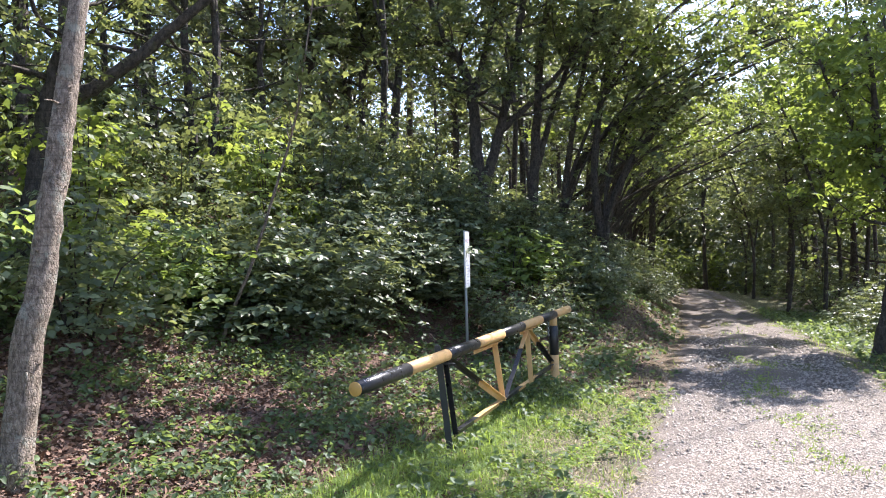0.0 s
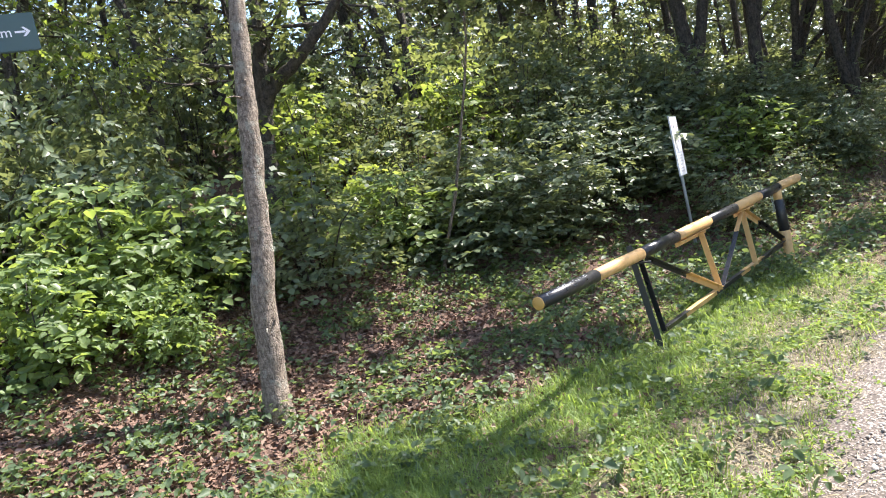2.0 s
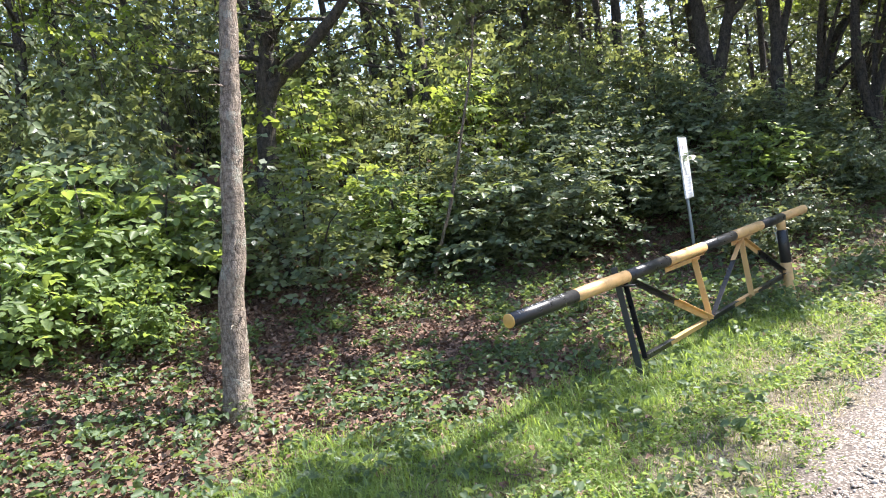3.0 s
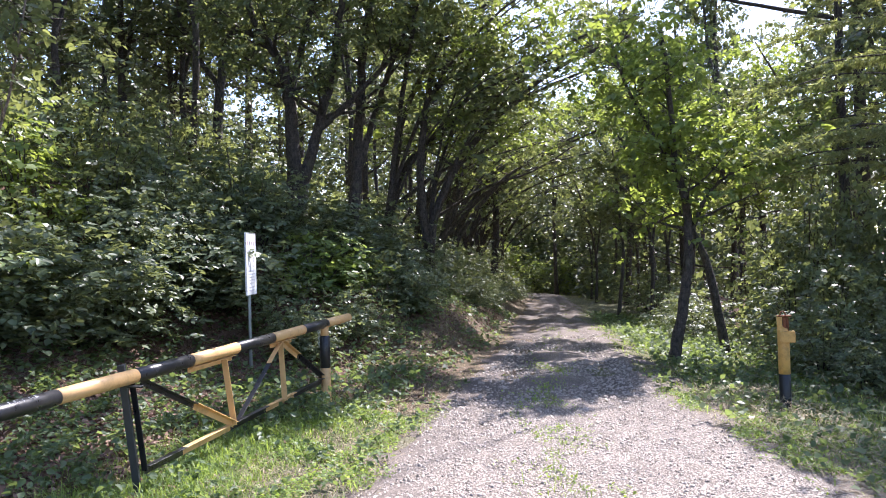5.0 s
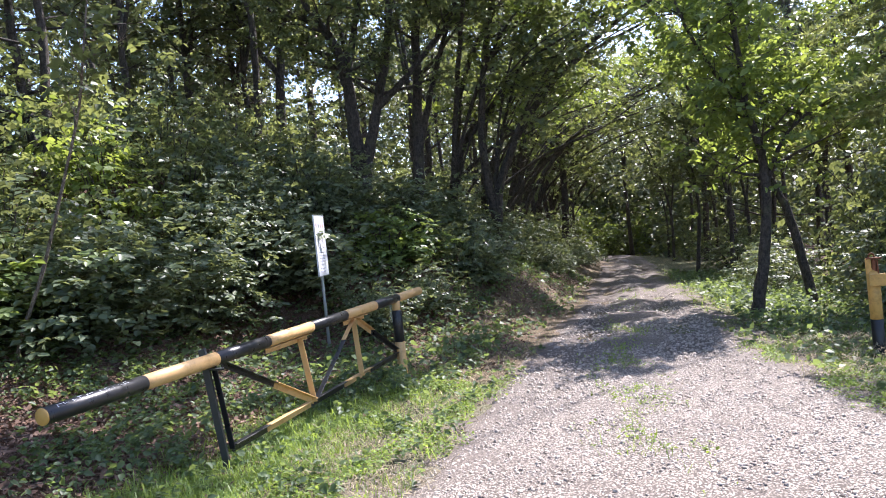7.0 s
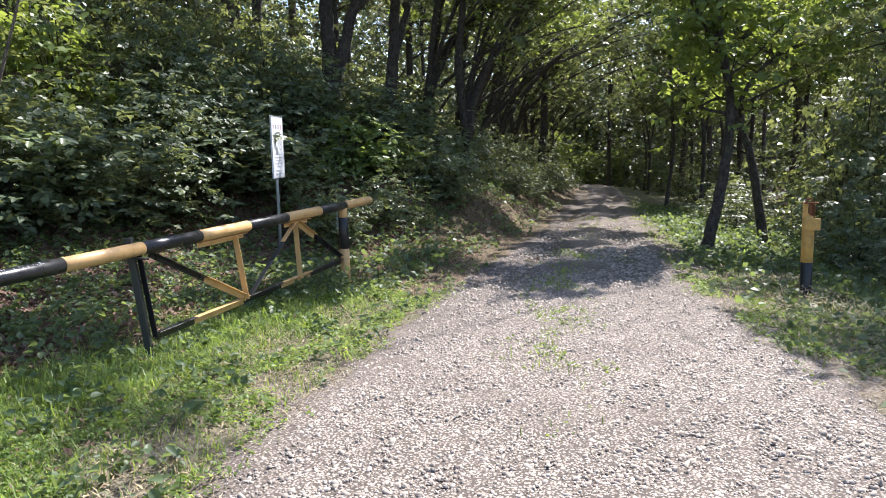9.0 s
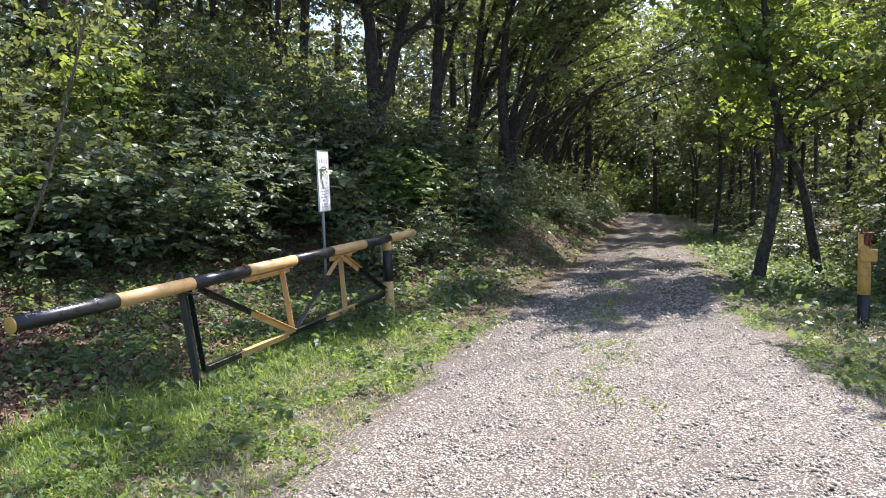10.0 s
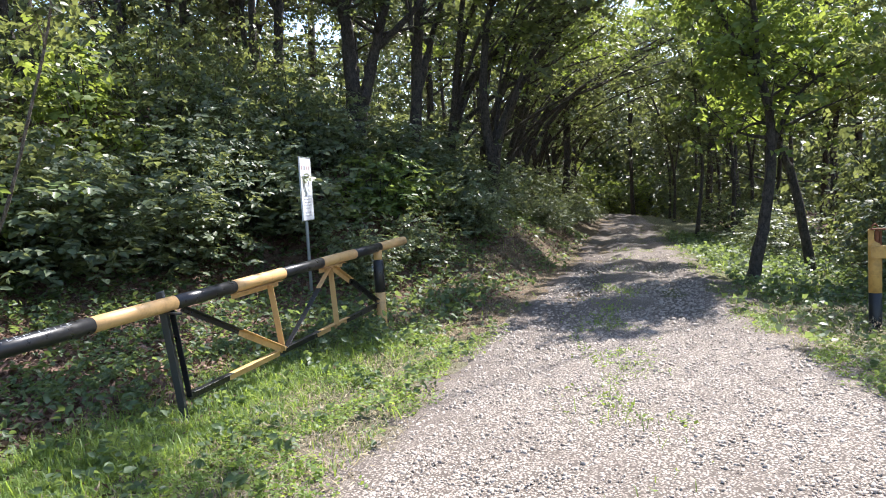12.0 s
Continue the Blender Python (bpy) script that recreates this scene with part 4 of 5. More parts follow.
# worn marks on the black end
def mark(s0, s1, th0, th1):
    """A thin pale stroke that lies on the pipe's round."""
    bm = bmesh.new()
    th = np.linspace(th0, th1, 5)
    q = [[bm.verts.new(E0 + AX * sa + (RAD + 0.0012) * (math.cos(a) * UP + math.sin(a) * SIDE)) for a in th] for sa in (s0, s1)]
    for j in range(4):
        bm.faces.new((q[0][j], q[0][j + 1], q[1][j + 1], q[1][j]))
    part("worn_mark", bm, PALE_MARK, gate, "pale worn unreadable mark")


r = np.random.default_rng(91)
for k in range(11):
    a = 0.08 + 0.05 * k + r.uniform(-0.012, 0.012)
    t0 = r.uniform(0.12, 0.4)
    mark(a, a + 0.004, t0, t0 + r.uniform(0.2, 0.6))
    if r.uniform() < 0.5:
        mark(a + 0.006, a + 0.006 + r.uniform(0.015, 0.035), t0 + 0.05, t0 + 0.10)
    if r.uniform() < 0.4:
        mark(a + 0.008, a + 0.03, 0.60, 0.64)

LOW0, LOW1 = np.array([-1.375, -3.03, 0.19]), np.array([-0.07, 0.0, 0.285])
VEE, VTOP = np.array([-0.868, -1.93, 0.245]), along(2.72, 0.075)
W2B, W2T = np.array([-0.468, -1.0, 0.27]), along(3.78, 0.075)
NTOP = along(1.60, 0.06)


def two_tone(name, a, b, cut, first, second):
    a, b = np.array(a), np.array(b)
    m = a + (b - a) * cut
    bar(name, a, m, 0.055 if first is YELLOW else 0.042, 0.05, first, gate)
    bar(name, m, b, 0.055 if second is YELLOW else 0.042, 0.05, second, gate)


two_tone("brace", NTOP, VEE, 0.52, BLACK, YELLOW)
two_tone("brace", VEE + [0.01, 0.02, 0], W2T, 0.70, BLACK, YELLOW)
two_tone("brace", W2T + AX * 0.03, LOW1 + [0, 0, 0.03], 0.36, YELLOW, BLACK)
bar("upright", VEE, VTOP, 0.055, 0.06, YELLOW, gate, "yellow upright angle")
bar("upright", W2B, W2T, 0.055, 0.06, YELLOW, gate, "yellow upright angle")
bar("end_upright", LOW0, along(1.50, 0.04), 0.05, 0.05, BLACK, gate, "black upright channel")
for f0, f1, mat in ((0, 0.145, BLACK), (0.145, 0.365, YELLOW), (0.365, 0.57, BLACK), (0.57, 0.76, YELLOW), (0.76, 1, BLACK)):
    bar("bottom_rail", LOW0 + (LOW1 - LOW0) * f0, LOW0 + (LOW1 - LOW0) * f1, 0.065, 0.05, mat, gate)
bar("flange", along(2.19, 0.08), along(2.86, 0.08), 0.05, 0.06, YELLOW, gate, "yellow flange under the beam")
bar("flange", along(3.58, 0.08), along(4.05, 0.08), 0.05, 0.06, YELLOW, gate, "yellow flange under the beam")
# hinge post
HP = along(4.86)
for z0, z1, mat, lab in ((-0.25, 0.43, YELLOW, "faded yellow foot of the post"), (0.43, 0.80, BLACK, "black middle of the post"), (0.80, HP[2] - 0.03, YELLOW, "yellow top of the post")):
    rr = 0.060 if z0 < 0.8 else 0.048
    v, f, c = pipe((HP[0], HP[1], z0), (HP[0], HP[1], z1), rr, lip=0.003)
    mesh_part("hinge_post", np_mesh("hinge_post", v, [f, c], True), mat, gate, lab)
# chain hanging from the hinge post
bm = bmesh.new()
for k in range(7):
    mt = Matrix.Translation((HP[0] - 0.07, HP[1] - 0.035, 0.86 - 0.028 * k)) @ Matrix.Rotation(1.57 * (k % 2), 4, "Z") @ Matrix.Rotation(1.57, 4, "X")
    for a in range(8):
        t0, t1 = a * math.pi / 4, (a + 1) * math.pi / 4
        pa = [mt @ Vector((rr * math.cos(t) * 0.7, rr * math.sin(t), z)) for t in (t0, t1) for rr, z in ((0.020, -0.003), (0.020, 0.003), (0.014, 0.003), (0.014, -0.003))]
        vs = [bm.verts.new(p) for p in pa]
        for i in range(4):
            bm.faces.new((vs[i], vs[(i + 1) % 4], vs[4 + (i + 1) % 4], vs[4 + i]))
part("chain", bm, GALVANISED, gate, "short hanging steel chain")

rest = empty("barrier_rest", (-1.43, -2.96, 0), "dark grey steel prop under the striped barrier beam", "prop")
sp = along(1.50)
bar("leg", (-1.40, -3.03, -0.15), (sp[0] - 0.06, sp[1] - 0.02, sp[2] + 0.09), 0.085, 0.06, GREY_STEEL, rest)
bar("cradle", (sp[0] - 0.075, sp[1] - 0.03, sp[2] - 0.07), (sp[0] + 0.07, sp[1] - 0.09, sp[2] - 0.07), 0.02, 0.05, GREY_STEEL, rest)
for o in rest.children:
    o.location = -Vector(rest.location)

# ---- the locking post ----
LP = Vector((5.04, -1.27, float(height(5.04, -1.27)) + 0.0))
lock = empty("locking_post", LP, "orange-yellow and black steel locking post among weeds", "post")


def box(name, size, place, material, parent, label="", bevel=0.006, turn=0.0):
    bm = bmesh.new()
    bmesh.ops.create_cube(bm, size=1)
    bmesh.ops.scale(bm, vec=size, verts=bm.verts)
    bmesh.ops.bevel(bm, geom=list(bm.edges), offset=bevel, segments=2, affect="EDGES")
    bmesh.ops.transform(bm, matrix=Matrix.Translation(place) @ Matrix.Rotation(turn, 4, "Z"), verts=bm.verts)
    return part(name, bm, material, parent, label)


for z0, z1, mat, lab in ((-0.3, 0.43, BLACK, "black foot of the post"), (0.43, 0.93, ORANGE, "orange-yellow upper post")):
    v, f, c = pipe((0, 0, z0), (0, 0, z1), 0.062, lip=0.004)
    mesh_part("pipe", np_mesh("pipe", v, [f, c], True), mat, lock, lab)
FACE = math.atan2(-0.53, 0.85)
RIGHT, FRONT_OF = Vector((math.cos(FACE), math.sin(FACE), 0)), Vector((math.sin(FACE), -math.cos(FACE), 0))
box("lock_box", (0.155, 0.10, 0.125), RIGHT * 0.04 + FRONT_OF * 0.055 + Vector((0, 0, 0.855)), ORANGE, lock, "yellow steel lock box", turn=FACE)
box("cheek", (0.052, 0.07, 0.17), RIGHT * -0.036 + Vector((0, 0, 1.0)), ORANGE, lock, "yellow cheek plate", 0.004, turn=FACE)
box("cheek", (0.014, 0.08, 0.15), RIGHT * 0.05 + Vector((0, 0, 0.99)), RUST, lock, "rusty cheek plate", 0.003, turn=FACE)
box("top_plate", (0.15, 0.10, 0.014), RIGHT * 0.02 + Vector((0, 0, 1.082)), RUST, lock, "rusty top plate", turn=FACE)
p = RIGHT * 0.018 + FRONT_OF * 0.01
v, f, c = pipe((p.x, p.y, 0.88), (p.x, p.y, 1.07), 0.024, lip=0.006)
mesh_part("bolt", np_mesh("bolt", v, [f, c], True), RUST, lock, "rusty bolt")
ring = smooth_line([(-0.035 + 0.035 + 0.035 * math.cos(t), 0, 1.085 + 0.05 * math.sin(t)) for t in np.linspace(0, math.pi, 7)], 16)
v, f, c = tube(ring, np.full(16, 0.007), 8)
mesh_part("ring", np_mesh("ring", v, [f, c], True), RUST, lock, "rusty lifting ring")

# ---- the notice ----
SP = Vector((-1.11, 2.29, float(height(-1.11, 2.29))))
notice = empty("notice_sign", SP, "white notice with red heading on a grey metal post", "sign")
v, f, c = pipe((0, 0, -0.3), (0, 0, 1.86), 0.024, lip=0.003)
mesh_part("post", np_mesh("post", v, [f, c], True), GALVANISED, notice, "grey metal post")
ZC = 1.685 - float(SP.z) + 0.0
panel_turn = Matrix.Translation((0.03, 0.0, ZC)) @ Matrix.Rotation(math.atan2(0.989, 0.150), 4, "Z")


def flat(name, w, h, u, z, lift, material, parent, label="", thick=0.003, bevel=0.001):
    """A plate on the notice's face: u along it, z up from its middle."""
    bm = bmesh.new()
    bmesh.ops.create_cube(bm, size=1)
    bmesh.ops.scale(bm, vec=(w, thick, h), verts=bm.verts)
    bmesh.ops.bevel(bm, geom=list(bm.edges), offset=bevel, segments=1, affect="EDGES")
    bmesh.ops.transform(bm, matrix=panel_turn @ Matrix.Translation((u, -lift, z)), verts=bm.verts)
    return part(name, bm, material, parent, label)


panel = flat("panel", 0.60, 0.91, 0, 0, 0.0, SIGN_WHITE, notice, "white rectangular panel", 0.018, 0.004)
for z in (0.452, -0.452):
    flat("rim", 0.60, 0.012, 0, z, 0.011, GALVANISED, notice)
for u in (-0.296, 0.296):
    flat("rim", 0.012, 0.90, u, 0, 0.011, GALVANISED, notice)
for k, u in enumerate((-0.19, -0.065, 0.065, 0.19)):
    flat("heading_mark", 0.042, 0.06, u, 0.30, 0.0105, SIGN_RED if k != 1 else SIGN_DARK, panel)
for u in (-0.12, 0.12):
    bm = bmesh.new()
    for a in range(24):
        t0, t1 = a * math.pi / 12, (a + 1) * math.pi / 12
        vs = [bm.verts.new(panel_turn @ Vector((u + q * math.cos(t) * 0.85, -0.0118, 0.085 + q * 1.25 * math.sin(t)))) for q, t in ((0.091, t0), (0.10, t0), (0.10, t1), (0.091, t1))]
        bm.faces.new(vs)
    part("pictogram_ring", bm, SIGN_DARK, panel)
    flat("pictogram_mark", 0.03, 0.11, u, 0.085, 0.0105, SIGN_DARK, panel)
for k, w in enumerate((0.34, 0.40, 0.30, 0.36, 0.22)):
    flat("text_bar", w, 0.016, 0, -0.10 - 0.045 * k, 0.0105, SIGN_BLUE, panel)
for k in range(2):
    flat("text_bar", 0.30, 0.02, 0, -0.34 - 0.045 * k, 0.0105, SIGN_BLUE, panel)

# ---- the direction board ----
BC = Vector((-3.184, -7.028, 2.682))
away = Vector((-0.70, -0.71, 0))
board_post = BC + away * 0.62
dpost = empty("direction_sign", (board_post.x, board_post.y, float(height(board_post.x, board_post.y))), "dark green direction board with white arrow on a post", "sign")
v, f, c = pipe((0, 0, -0.3), (0, 0, 2.95 - dpost.location.z), 0.03, lip=0.003)
mesh_part("post", np_mesh("post", v, [f, c], True), GALVANISED, dpost, "grey metal post")
turn_b = Matrix.Translation(BC - dpost.location) @ Matrix.Rotation(math.atan2(-away.y, -away.x), 4, "Z")
bm = bmesh.new()
bmesh.ops.create_cube(bm, size=1)
bmesh.ops.scale(bm, vec=(0.66, 0.016, 0.15), verts=bm.verts)
bmesh.ops.bevel(bm, geom=list(bm.edges), offset=0.003, segments=2, affect="EDGES")
bmesh.ops.transform(bm, matrix=turn_b @ Matrix.Translation((-0.33, 0, 0.075)), verts=bm.verts)
board = part("board", bm, BOARD_GREEN, dpost, "dark blue-green board")
bm = bmesh.new()
for outline in ([(-0.078, 0.071), (-0.04, 0.071), (-0.04, 0.079), (-0.078, 0.079)], [(-0.052, 0.056), (-0.042, 0.056), (-0.022, 0.075), (-0.036, 0.075)], [(-0.036, 0.075), (-0.022, 0.075), (-0.042, 0.094), (-0.052, 0.094)]):
    bm.faces.new([bm.verts.new(turn_b @ Vector((x, -0.0092, z))) for x, z in outline])
part("arrow", bm, SIGN_WHITE, board, "white arrow")
font = bpy.data.curves.new("unit_text", "FONT")
font.body, font.size, font.align_x, font.extrude = "km", 0.055, "RIGHT", 0.0006
tob = bpy.data.objects.new("unit_text", font)
scene.collection.objects.link(tob)
tob.matrix_world = turn_b @ Matrix.Translation((-0.088, -0.0092, 0.058)) @ Matrix.Rotation(radians(90), 4, "X")
dg = bpy.context.evaluated_depsgraph_get()
tme = bpy.data.meshes.new_from_object(tob.evaluated_get(dg))
tm = tob.matrix_world.copy()
bpy.data.objects.remove(tob)
tme.transform(tm)
tme.materials.clear()
mesh_part("lettering", tme, SIGN_WHITE, board, "white letters km")

# ---- the sapling and dead wood ----
sap = [(-4.2, -0.46, 0.6), (-4.15, -0.46, 0.96), (-3.83, -0.46, 1.7), (-3.55, -0.46, 2.52), (-3.27, -0.46, 3.39), (-3.14, -0.46, 4.06), (-3.0, -0.4, 5.0)]
tree(sap[0], [(sap, 0.026)], 95, "thin pale sapling leaning out of the shrubs", branches=8, length=0.8, per=7, leaf=0.10, radius=0.22, leaves=LEAF_TREE, bark=WOOD_STICK, name="sapling", category="sapling", crown_from=0.55)


def stick(a, b, rad, seed, label):
    r = np.random.default_rng(seed)
    a, b = np.array(a), np.array(b)
    P = smooth_line([a, a + (b - a) * 0.4 + r.normal(0, 0.03, 3) * [1, 1, 0.3], b], 12)
    P[:, 2] = height(P[:, 0], P[:, 1]) + rad * 0.9 + 0.012
    v, f, c = tube(P - P[0], rad * np.linspace(1, 0.5, 12), 7, 0.08, seed)
    ob = mesh_part("fallen_branch", np_mesh("fallen_branch", v, [f, c], True), WOOD_STICK)
    ob.location = P[0]
    tagged(ob, label, "branch")


stick((-6.35, -3.78, 0), (-4.95, -3.32, 0), 0.026, 1, "dry fallen branch lying in the leaf litter")
stick((-6.0, -3.9, 0), (-5.5, -3.3, 0), 0.014, 2, "short dry stick lying in the leaf litter")
stick((-3.9, -5.2, 0), (-3.3, -4.7, 0), 0.009, 3, "thin dry twig lying among the herbs")

# ---- ground cover ----
def scatter(n, x0, x1, y0, y1, r):
    return r.uniform(x0, x1, n), r.uniform(y0, y1, n)


def patch(x, y, s=1.0, seed=0.0):
    """Uneven growth: a smooth field between 0 and 1."""
    return 0.5 + 0.25 * np.sin(2.1 * s * x + 1.3 * s * y + seed) + 0.25 * np.sin(1.7 * s * y - 2.6 * s * x + 2 * seed + 1)


r = np.random.default_rng(101)
# grass
x, y = scatter(620000, -5, 9, -7.6, 11, r)
x2, y2 = scatter(330000, -3.8, 0.6, -7.4, -0.6, r)
x, y = np.concatenate([x, x2]), np.concatenate([y, y2])
e = edge_distance(x, y)
p = turf_share(x, y) * np.clip(0.12 + 1.1 * patch(x, y, 1.4, 2) * patch(x, y, 3.3, 8) ** 0.5, 0, 1) * (0.08 * (e > -0.1) + 0.92 * soft((e - 0.25) / 1.0)) * np.where((e < 1.1) & (patch(x, y, 3.1, 6) < 0.45), 0.3, 1.0)
mid = np.exp(-((x - road_middle(y) + 0.1) / 0.22) ** 2) * soft((y + 5.5) / 3) * (patch(x, y, 2.3, 5) > 0.42) * 0.22
p = np.maximum(np.minimum(p * 1.3, 1), mid)
k = r.uniform(0, 1, len(x)) < p
k &= (x < road_middle(y)) | (y > -4) | (r.uniform(0, 1, len(x)) < 0.5)
k &= (y < 2) | (r.uniform(0, 1, len(x)) < np.where(x > road_middle(y), 0.6, 0.35))
x, y = x[k], y[k]
n = len(x)
z = height(x, y) + np.where(edge_distance(x, y) < 0, 0.01, -0.005)
az = r.uniform(0, 2 * np.pi, n)
h = (r.gamma(4, 0.0082, n) + 0.07 * (r.uniform(0, 1, n) < 0.03)) * (0.6 + 0.8 * patch(x, y, 1.1, 4))
w = r.uniform(0.0016, 0.0042, n) * np.where(y > 0, 1.8, 1.0) * np.where((y > 1) & (x > road_middle(y) + 1), 1.6, 1.0)
D = np.stack([np.cos(az), np.sin(az), 0 * az], 1)
S = np.stack([-np.sin(az), np.cos(az), 0 * az], 1) * w[:, None]
P0 = np.stack([x, y, z], 1)
h = h * np.where(y < 0, 1.25, 1.0)
P1 = P0 + D * (h * r.uniform(0.15, 0.6, n))[:, None] + np.stack([0 * h, 0 * h, h * 0.7], 1)
P2 = P0 + D * (h * r.uniform(0.5, 1.5, n))[:, None] + np.stack([0 * h, 0 * h, h * r.uniform(0.45, 1.1, n)], 1)
V = np.stack([P0 - S, P0 + S, P1 + S * 0.8, P1 - S * 0.8, P2], 1).reshape(-1, 3)
b = np.arange(n)[:, None] * 5
tagged(mesh_part("grass", np_mesh("grass", V, [b + [0, 1, 2, 3], b + [3, 2, 4]]), GRASS), "fresh green grass along the track's verges", "grass", kind="stuff")

# straw, twigs and dry bits on the verges
x, y = scatter(60000, -4, 6.5, -7.6, 1.5, r)
e = edge_distance(x, y)
k = (e > -0.25) & (r.uniform(0, 1, len(x)) < np.where(e < 1.0, 0.75, 0.35 * turf_share(x, y)) * np.where(x > road_middle(y), 0.35, 1.0))
x, y = x[k], y[k]
V, F = leaf_cloud(np.stack([x, y, np.maximum(height(x, y), 0) + r.uniform(0.003, 0.02, len(x))], 1), 0.055, droop=0, tilt=0.3, wide=0.14, spread=0.6, r=r, simple=True)
tagged(mesh_part("dry_straw", np_mesh("dry_straw", V, F), STRAW), "dry pale straw and twigs on the verge", "straw", kind="stuff")

# small weeds and bits of straw where the grass thins out into the gravel
x, y = scatter(150000, -2.6, 6.0, -7.4, -0.4, r)
e = edge_distance(x, y)
k = (e > -0.45) & (e < 1.3) & (r.uniform(0, 1, len(x)) < 0.85 * soft((e + 0.35) / 0.5))
x, y = x[k], y[k]
cut = len(x) * 3 // 5
lie = np.maximum(height(x, y), 0) + r.uniform(0.002, 0.018, len(x))
V, F = leaf_cloud(np.stack([x, y, lie], 1)[:cut], 0.05, droop=0, tilt=0.3, wide=0.10, spread=0.6, r=r, simple=True)
tagged(mesh_part("dry_stalks", np_mesh("dry_stalks", V, F), STRAW), "fine dry stalks strewn along the gravel's edge", "straw", kind="stuff")
tuft = patch(x, y, 4.0, 3) * patch(x, y, 1.9, 8) > 0.21
wx, wy = x[cut:][tuft[cut:]], y[cut:][tuft[cut:]]
my = r.uniform(-5.6, 4.0, 9000)
mx = road_middle(my) - 0.1 + r.normal(0, 0.2, len(my))
mk = r.uniform(0, 1, len(my)) < soft((my + 5.6) / 3.5) * (patch(mx, my, 2.3, 5) > 0.45) * (patch(mx, my, 6.1, 2) > 0.35) * 0.15
wx, wy = np.concatenate([wx, mx[mk]]), np.concatenate([wy, my[mk]])
a = r.uniform(0, 2 * np.pi, (len(wx), 5))
o = r.uniform(0.005, 0.045, (len(wx), 5))
P = np.stack([wx[:, None] + np.cos(a) * o, wy[:, None] + np.sin(a) * o, np.maximum(height(wx, wy), -0.3)[:, None] + r.uniform(0.008, 0.05, (len(wx), 5))], -1).reshape(-1, 3)
V, F = leaf_cloud(P, 0.026, droop=0.1, tilt=0.5, wide=0.6, spread=0.6, r=r, simple=True)
tagged(mesh_part("verge_weeds", np_mesh("verge_weeds", V, F), GRASS), "small yellow-green weeds along the gravel's edge", "weeds", kind="stuff")

# herbs
x, y = scatter(58000, -9, 11, -8.5, 17, r)
e = edge_distance(x, y)
left = x < road_middle(y)
dens = np.where(left, np.where(y > 3, soft((e + 0.05) / 0.4), soft((e - 0.15) / 0.8)) * np.where(y > -1.2, 0.9, np.where(x > -4.0, 0.42, 0.26) + 0.5 * (patch(x, y, 1.5, 1) > 0.54)), soft((e - 0.1) / 0.7) * 0.75)
dens = np.where(left & (y < -1.2) & (e < 2.2), dens * 0.35, dens)
dens = np.maximum(dens, 0.16 * (e > -0.15) * (e < 1.0) * (y < 1))
dens = np.where(left & (x < -4.6) & (y < -4.3), np.maximum(dens, 0.7), dens)
dens = np.where(left & (y > 3) & (y < 15) & (e < 1.3), dens * (0.08 + 0.5 * (patch(x, y, 1.3, 9) > 0.62)), dens)
k = r.uniform(0, 1, len(x)) < dens * 0.62
x, y = x[k], y[k]
near = (y < 0) & (x < 3)
for name, sel, per, fold in (("herbs", near, 14, False), ("undergrowth_herbs", ~near, 5, True)):
    hx, hy = x[sel], y[sel]
    hh = r.uniform(0.04, 0.19, len(hx)) * (0.55 + 0.8 * patch(hx, hy, 0.9, 3)) * np.where(hx > road_middle(hy), 1.35, 1.0)
    a = r.uniform(0, 2 * np.pi, (len(hx), per))
    out = r.uniform(0.01, 0.11, (len(hx), per))
    P = np.stack([hx[:, None] + np.cos(a) * out, hy[:, None] + np.sin(a) * out, height(hx, hy)[:, None] + hh[:, None] * r.uniform(0.3, 1.1, (len(hx), per))], -1).reshape(-1, 3)
    V, F = leaf_cloud(P, 0.052 if not fold else 0.075, droop=0.1, tilt=0.6, wide=0.7, spread=0.6, r=r, simple=fold)
    tagged(mesh_part(name, np_mesh(name, V, F), LEAF_HERB), "low leafy herbs covering the forest floor" if name == "herbs" else "low herbs under the shrubs and along the bank", "herbs", kind="stuff")

# dead leaves
x, y = scatter(95000, -8.0, 6.5, -7.5, 16, r)
x2, y2 = scatter(100000, -8.0, -1.2, -11.5, -0.5, r)
x, y = np.concatenate([x, x2]), np.concatenate([y, y2])
e = edge_distance(x, y)
k = (x < road_middle(y)) & (r.uniform(0, 1, len(x)) < (1 - turf_share(x, y) * 0.93) * soft((e - 0.1) / 0.5))
x, y = x[k], y[k]
V, F = leaf_cloud(np.stack([x, y, height(x, y) + r.uniform(0.004, 0.03, len(x))], 1), 0.052, droop=0, tilt=0.7, wide=0.6, spread=0.5, r=r, simple=True)
tagged(mesh_part("leaf_litter", np_mesh("leaf_litter", V, F), LITTER), "dry reddish brown fallen leaves", "leaf litter", kind="stuff")

# twigs
x, y = scatter(5200, -8.0, -1.6, -7.4, 1.5, r)
k = (edge_distance(x, y) > 1.0) & (r.uniform(0, 1, len(x)) < 1 - 0.85 * turf_share(x, y))
x, y = x[k], y[k]
L = r.gamma(2.5, 0.06, len(x))[:, None]
az = r.uniform(0, 2 * np.pi, len(x))
D = np.stack([np.cos(az), np.sin(az), r.normal(0, 0.06, len(x))], 1) * L
S = np.stack([-np.sin(az), np.cos(az), 0 * az], 1) * r.uniform(0.002, 0.005, (len(x), 1))
P = np.stack([x, y, height(x, y) + 0.018], 1)
up = np.array([[0, 0, 0.006]])
V = np.stack([P - S, P + S, P + up, P + D - S * 0.5, P + D + S * 0.5, P + D + up * 0.6], 1).reshape(-1, 3)
b = np.arange(len(x))[:, None] * 6
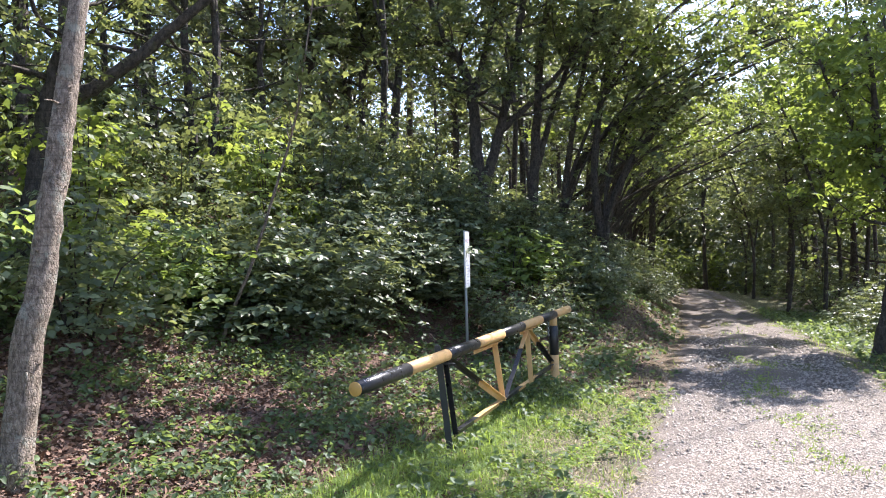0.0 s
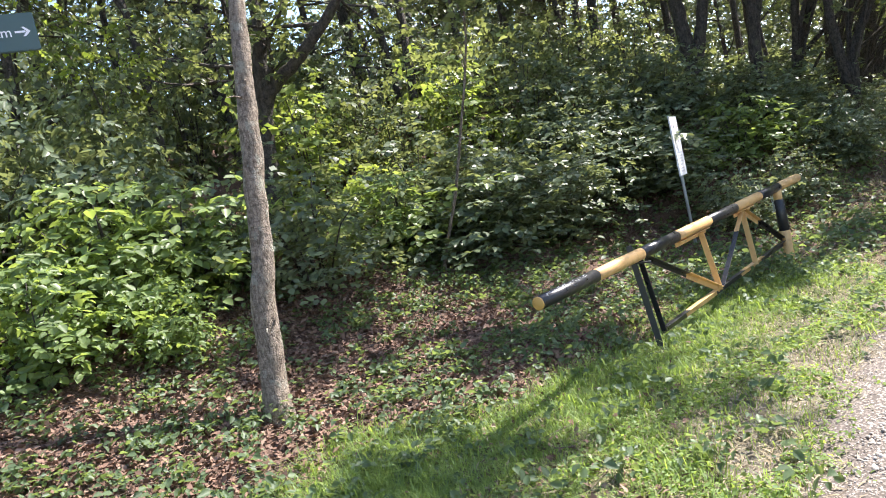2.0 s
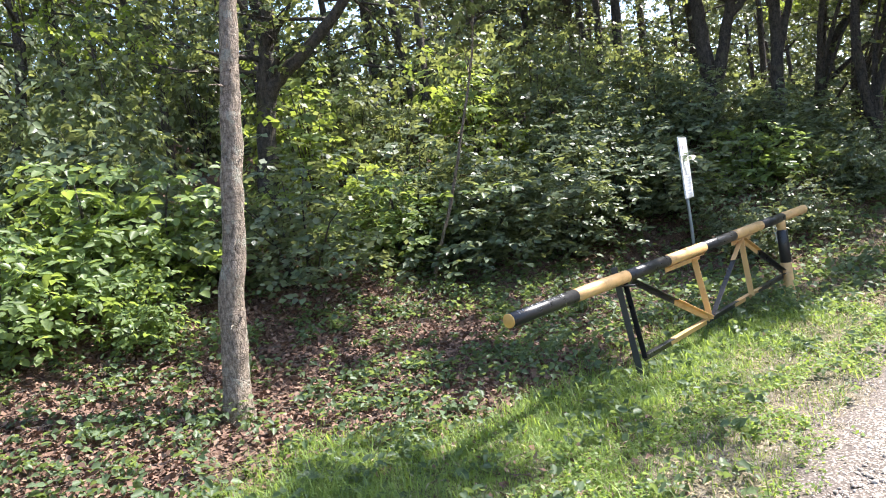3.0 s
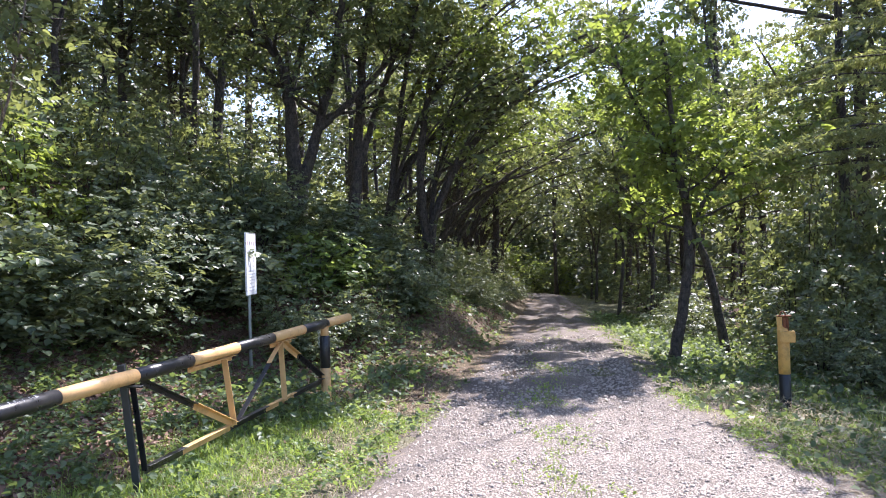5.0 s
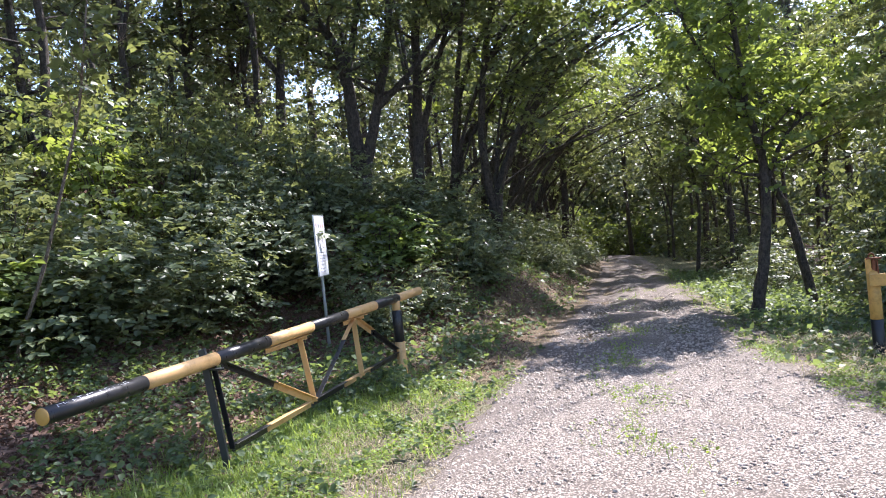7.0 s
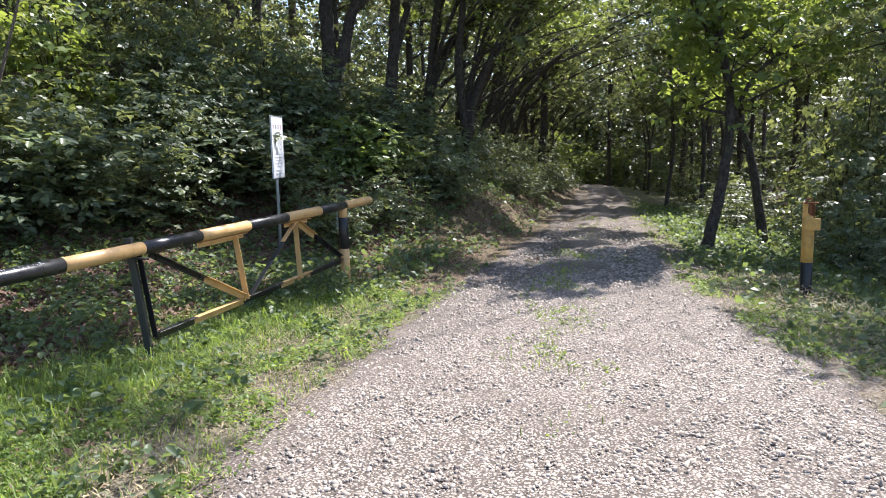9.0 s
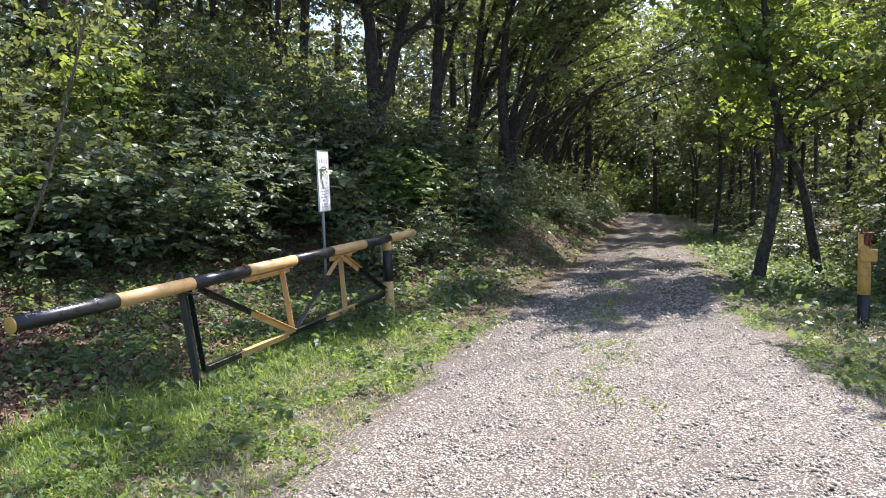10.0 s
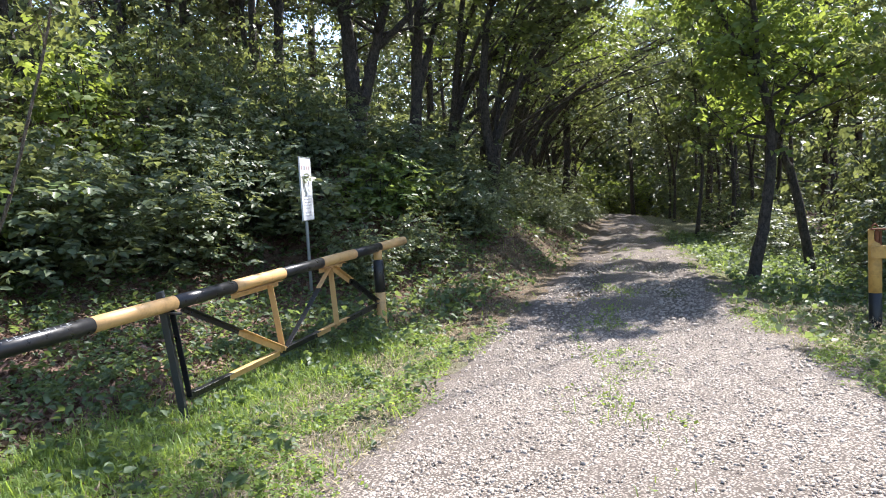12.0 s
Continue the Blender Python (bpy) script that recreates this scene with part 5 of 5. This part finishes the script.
tagged(mesh_part("twigs", np_mesh("twigs", V, [np.vstack([b + [0, 1, 4, 3], b + [1, 2, 5, 4], b + [2, 0, 3, 5]])]), WOOD_STICK), "thin dry twigs scattered over the leaf litter", "twigs", kind="stuff")

# gravel
n = 62000
y = -7.2 + 17 * r.beta(1.0, 2.6, n)
u = r.uniform(-1.45, 1.45, n)
x = road_middle(y) + u * road_half(y)
k = r.uniform(0, 1, n) < np.where(np.abs(u) > 0.9, 0.55 * np.exp(-(np.abs(u) - 0.9) / 0.22), 1.0) * (1 - 0.5 * soft((y + 1.6) / 2.5)) * (0.55 + 0.45 * (patch(x, y, 0.9, 7) > 0.3))
x, y, u = x[k], y[k], u[k]
n = len(x)
zr = height(np.clip(x, road_middle(y) - road_half(y), road_middle(y) + road_half(y)), y) + 0.02 - 0.07 * np.clip((np.abs(u) - 0.86) / 0.28, 0, 2) ** 1.3
zr = np.maximum(zr, height(x, y)) + 0.002
size = np.clip(r.gamma(3.0, 0.0028, n), 0.0045, 0.021) * (1 + 0.5 * soft((y + 2) / 6)) * np.where(np.abs(u) > 0.85, 0.62, 1.0)
ang = np.linspace(0, 2 * np.pi, 4, endpoint=False)[None] + r.uniform(0, 6.28, (n, 1)) + r.normal(0, 0.25, (n, 4))
rad = size[:, None] * r.uniform(0.7, 1.3, (n, 4))
long = r.uniform(0.8, 1.5, (n, 1))
turn = r.uniform(0, 6.28, (n, 1))
cx, cy = np.cos(ang) * rad * long, np.sin(ang) * rad / long
px, py = cx * np.cos(turn) - cy * np.sin(turn), cx * np.sin(turn) + cy * np.cos(turn)
tilt = r.normal(0, 0.20, (n, 2))
flat_top = r.uniform(0.12, 0.32, (n, 1)) * size[:, None]
ring0 = np.stack([px, py, np.full((n, 4), -0.4) * size[:, None]], -1)
ring1 = np.stack([px * 0.84, py * 0.84, flat_top + px * tilt[:, :1] + py * tilt[:, 1:]], -1)
V = (np.concatenate([ring0, ring1], 1) + np.stack([x, y, zr], -1)[:, None]).reshape(-1, 3)
b = np.arange(n)[:, None] * 8
quads = np.vstack([b + [i, (i + 1) % 4, 4 + (i + 1) % 4, 4 + i] for i in range(4)] + [b + [4, 5, 6, 7]])
tagged(mesh_part("gravel", np_mesh("gravel", V, quads), GRAVEL), "loose pale angular gravel on the track", "gravel", kind="stuff")
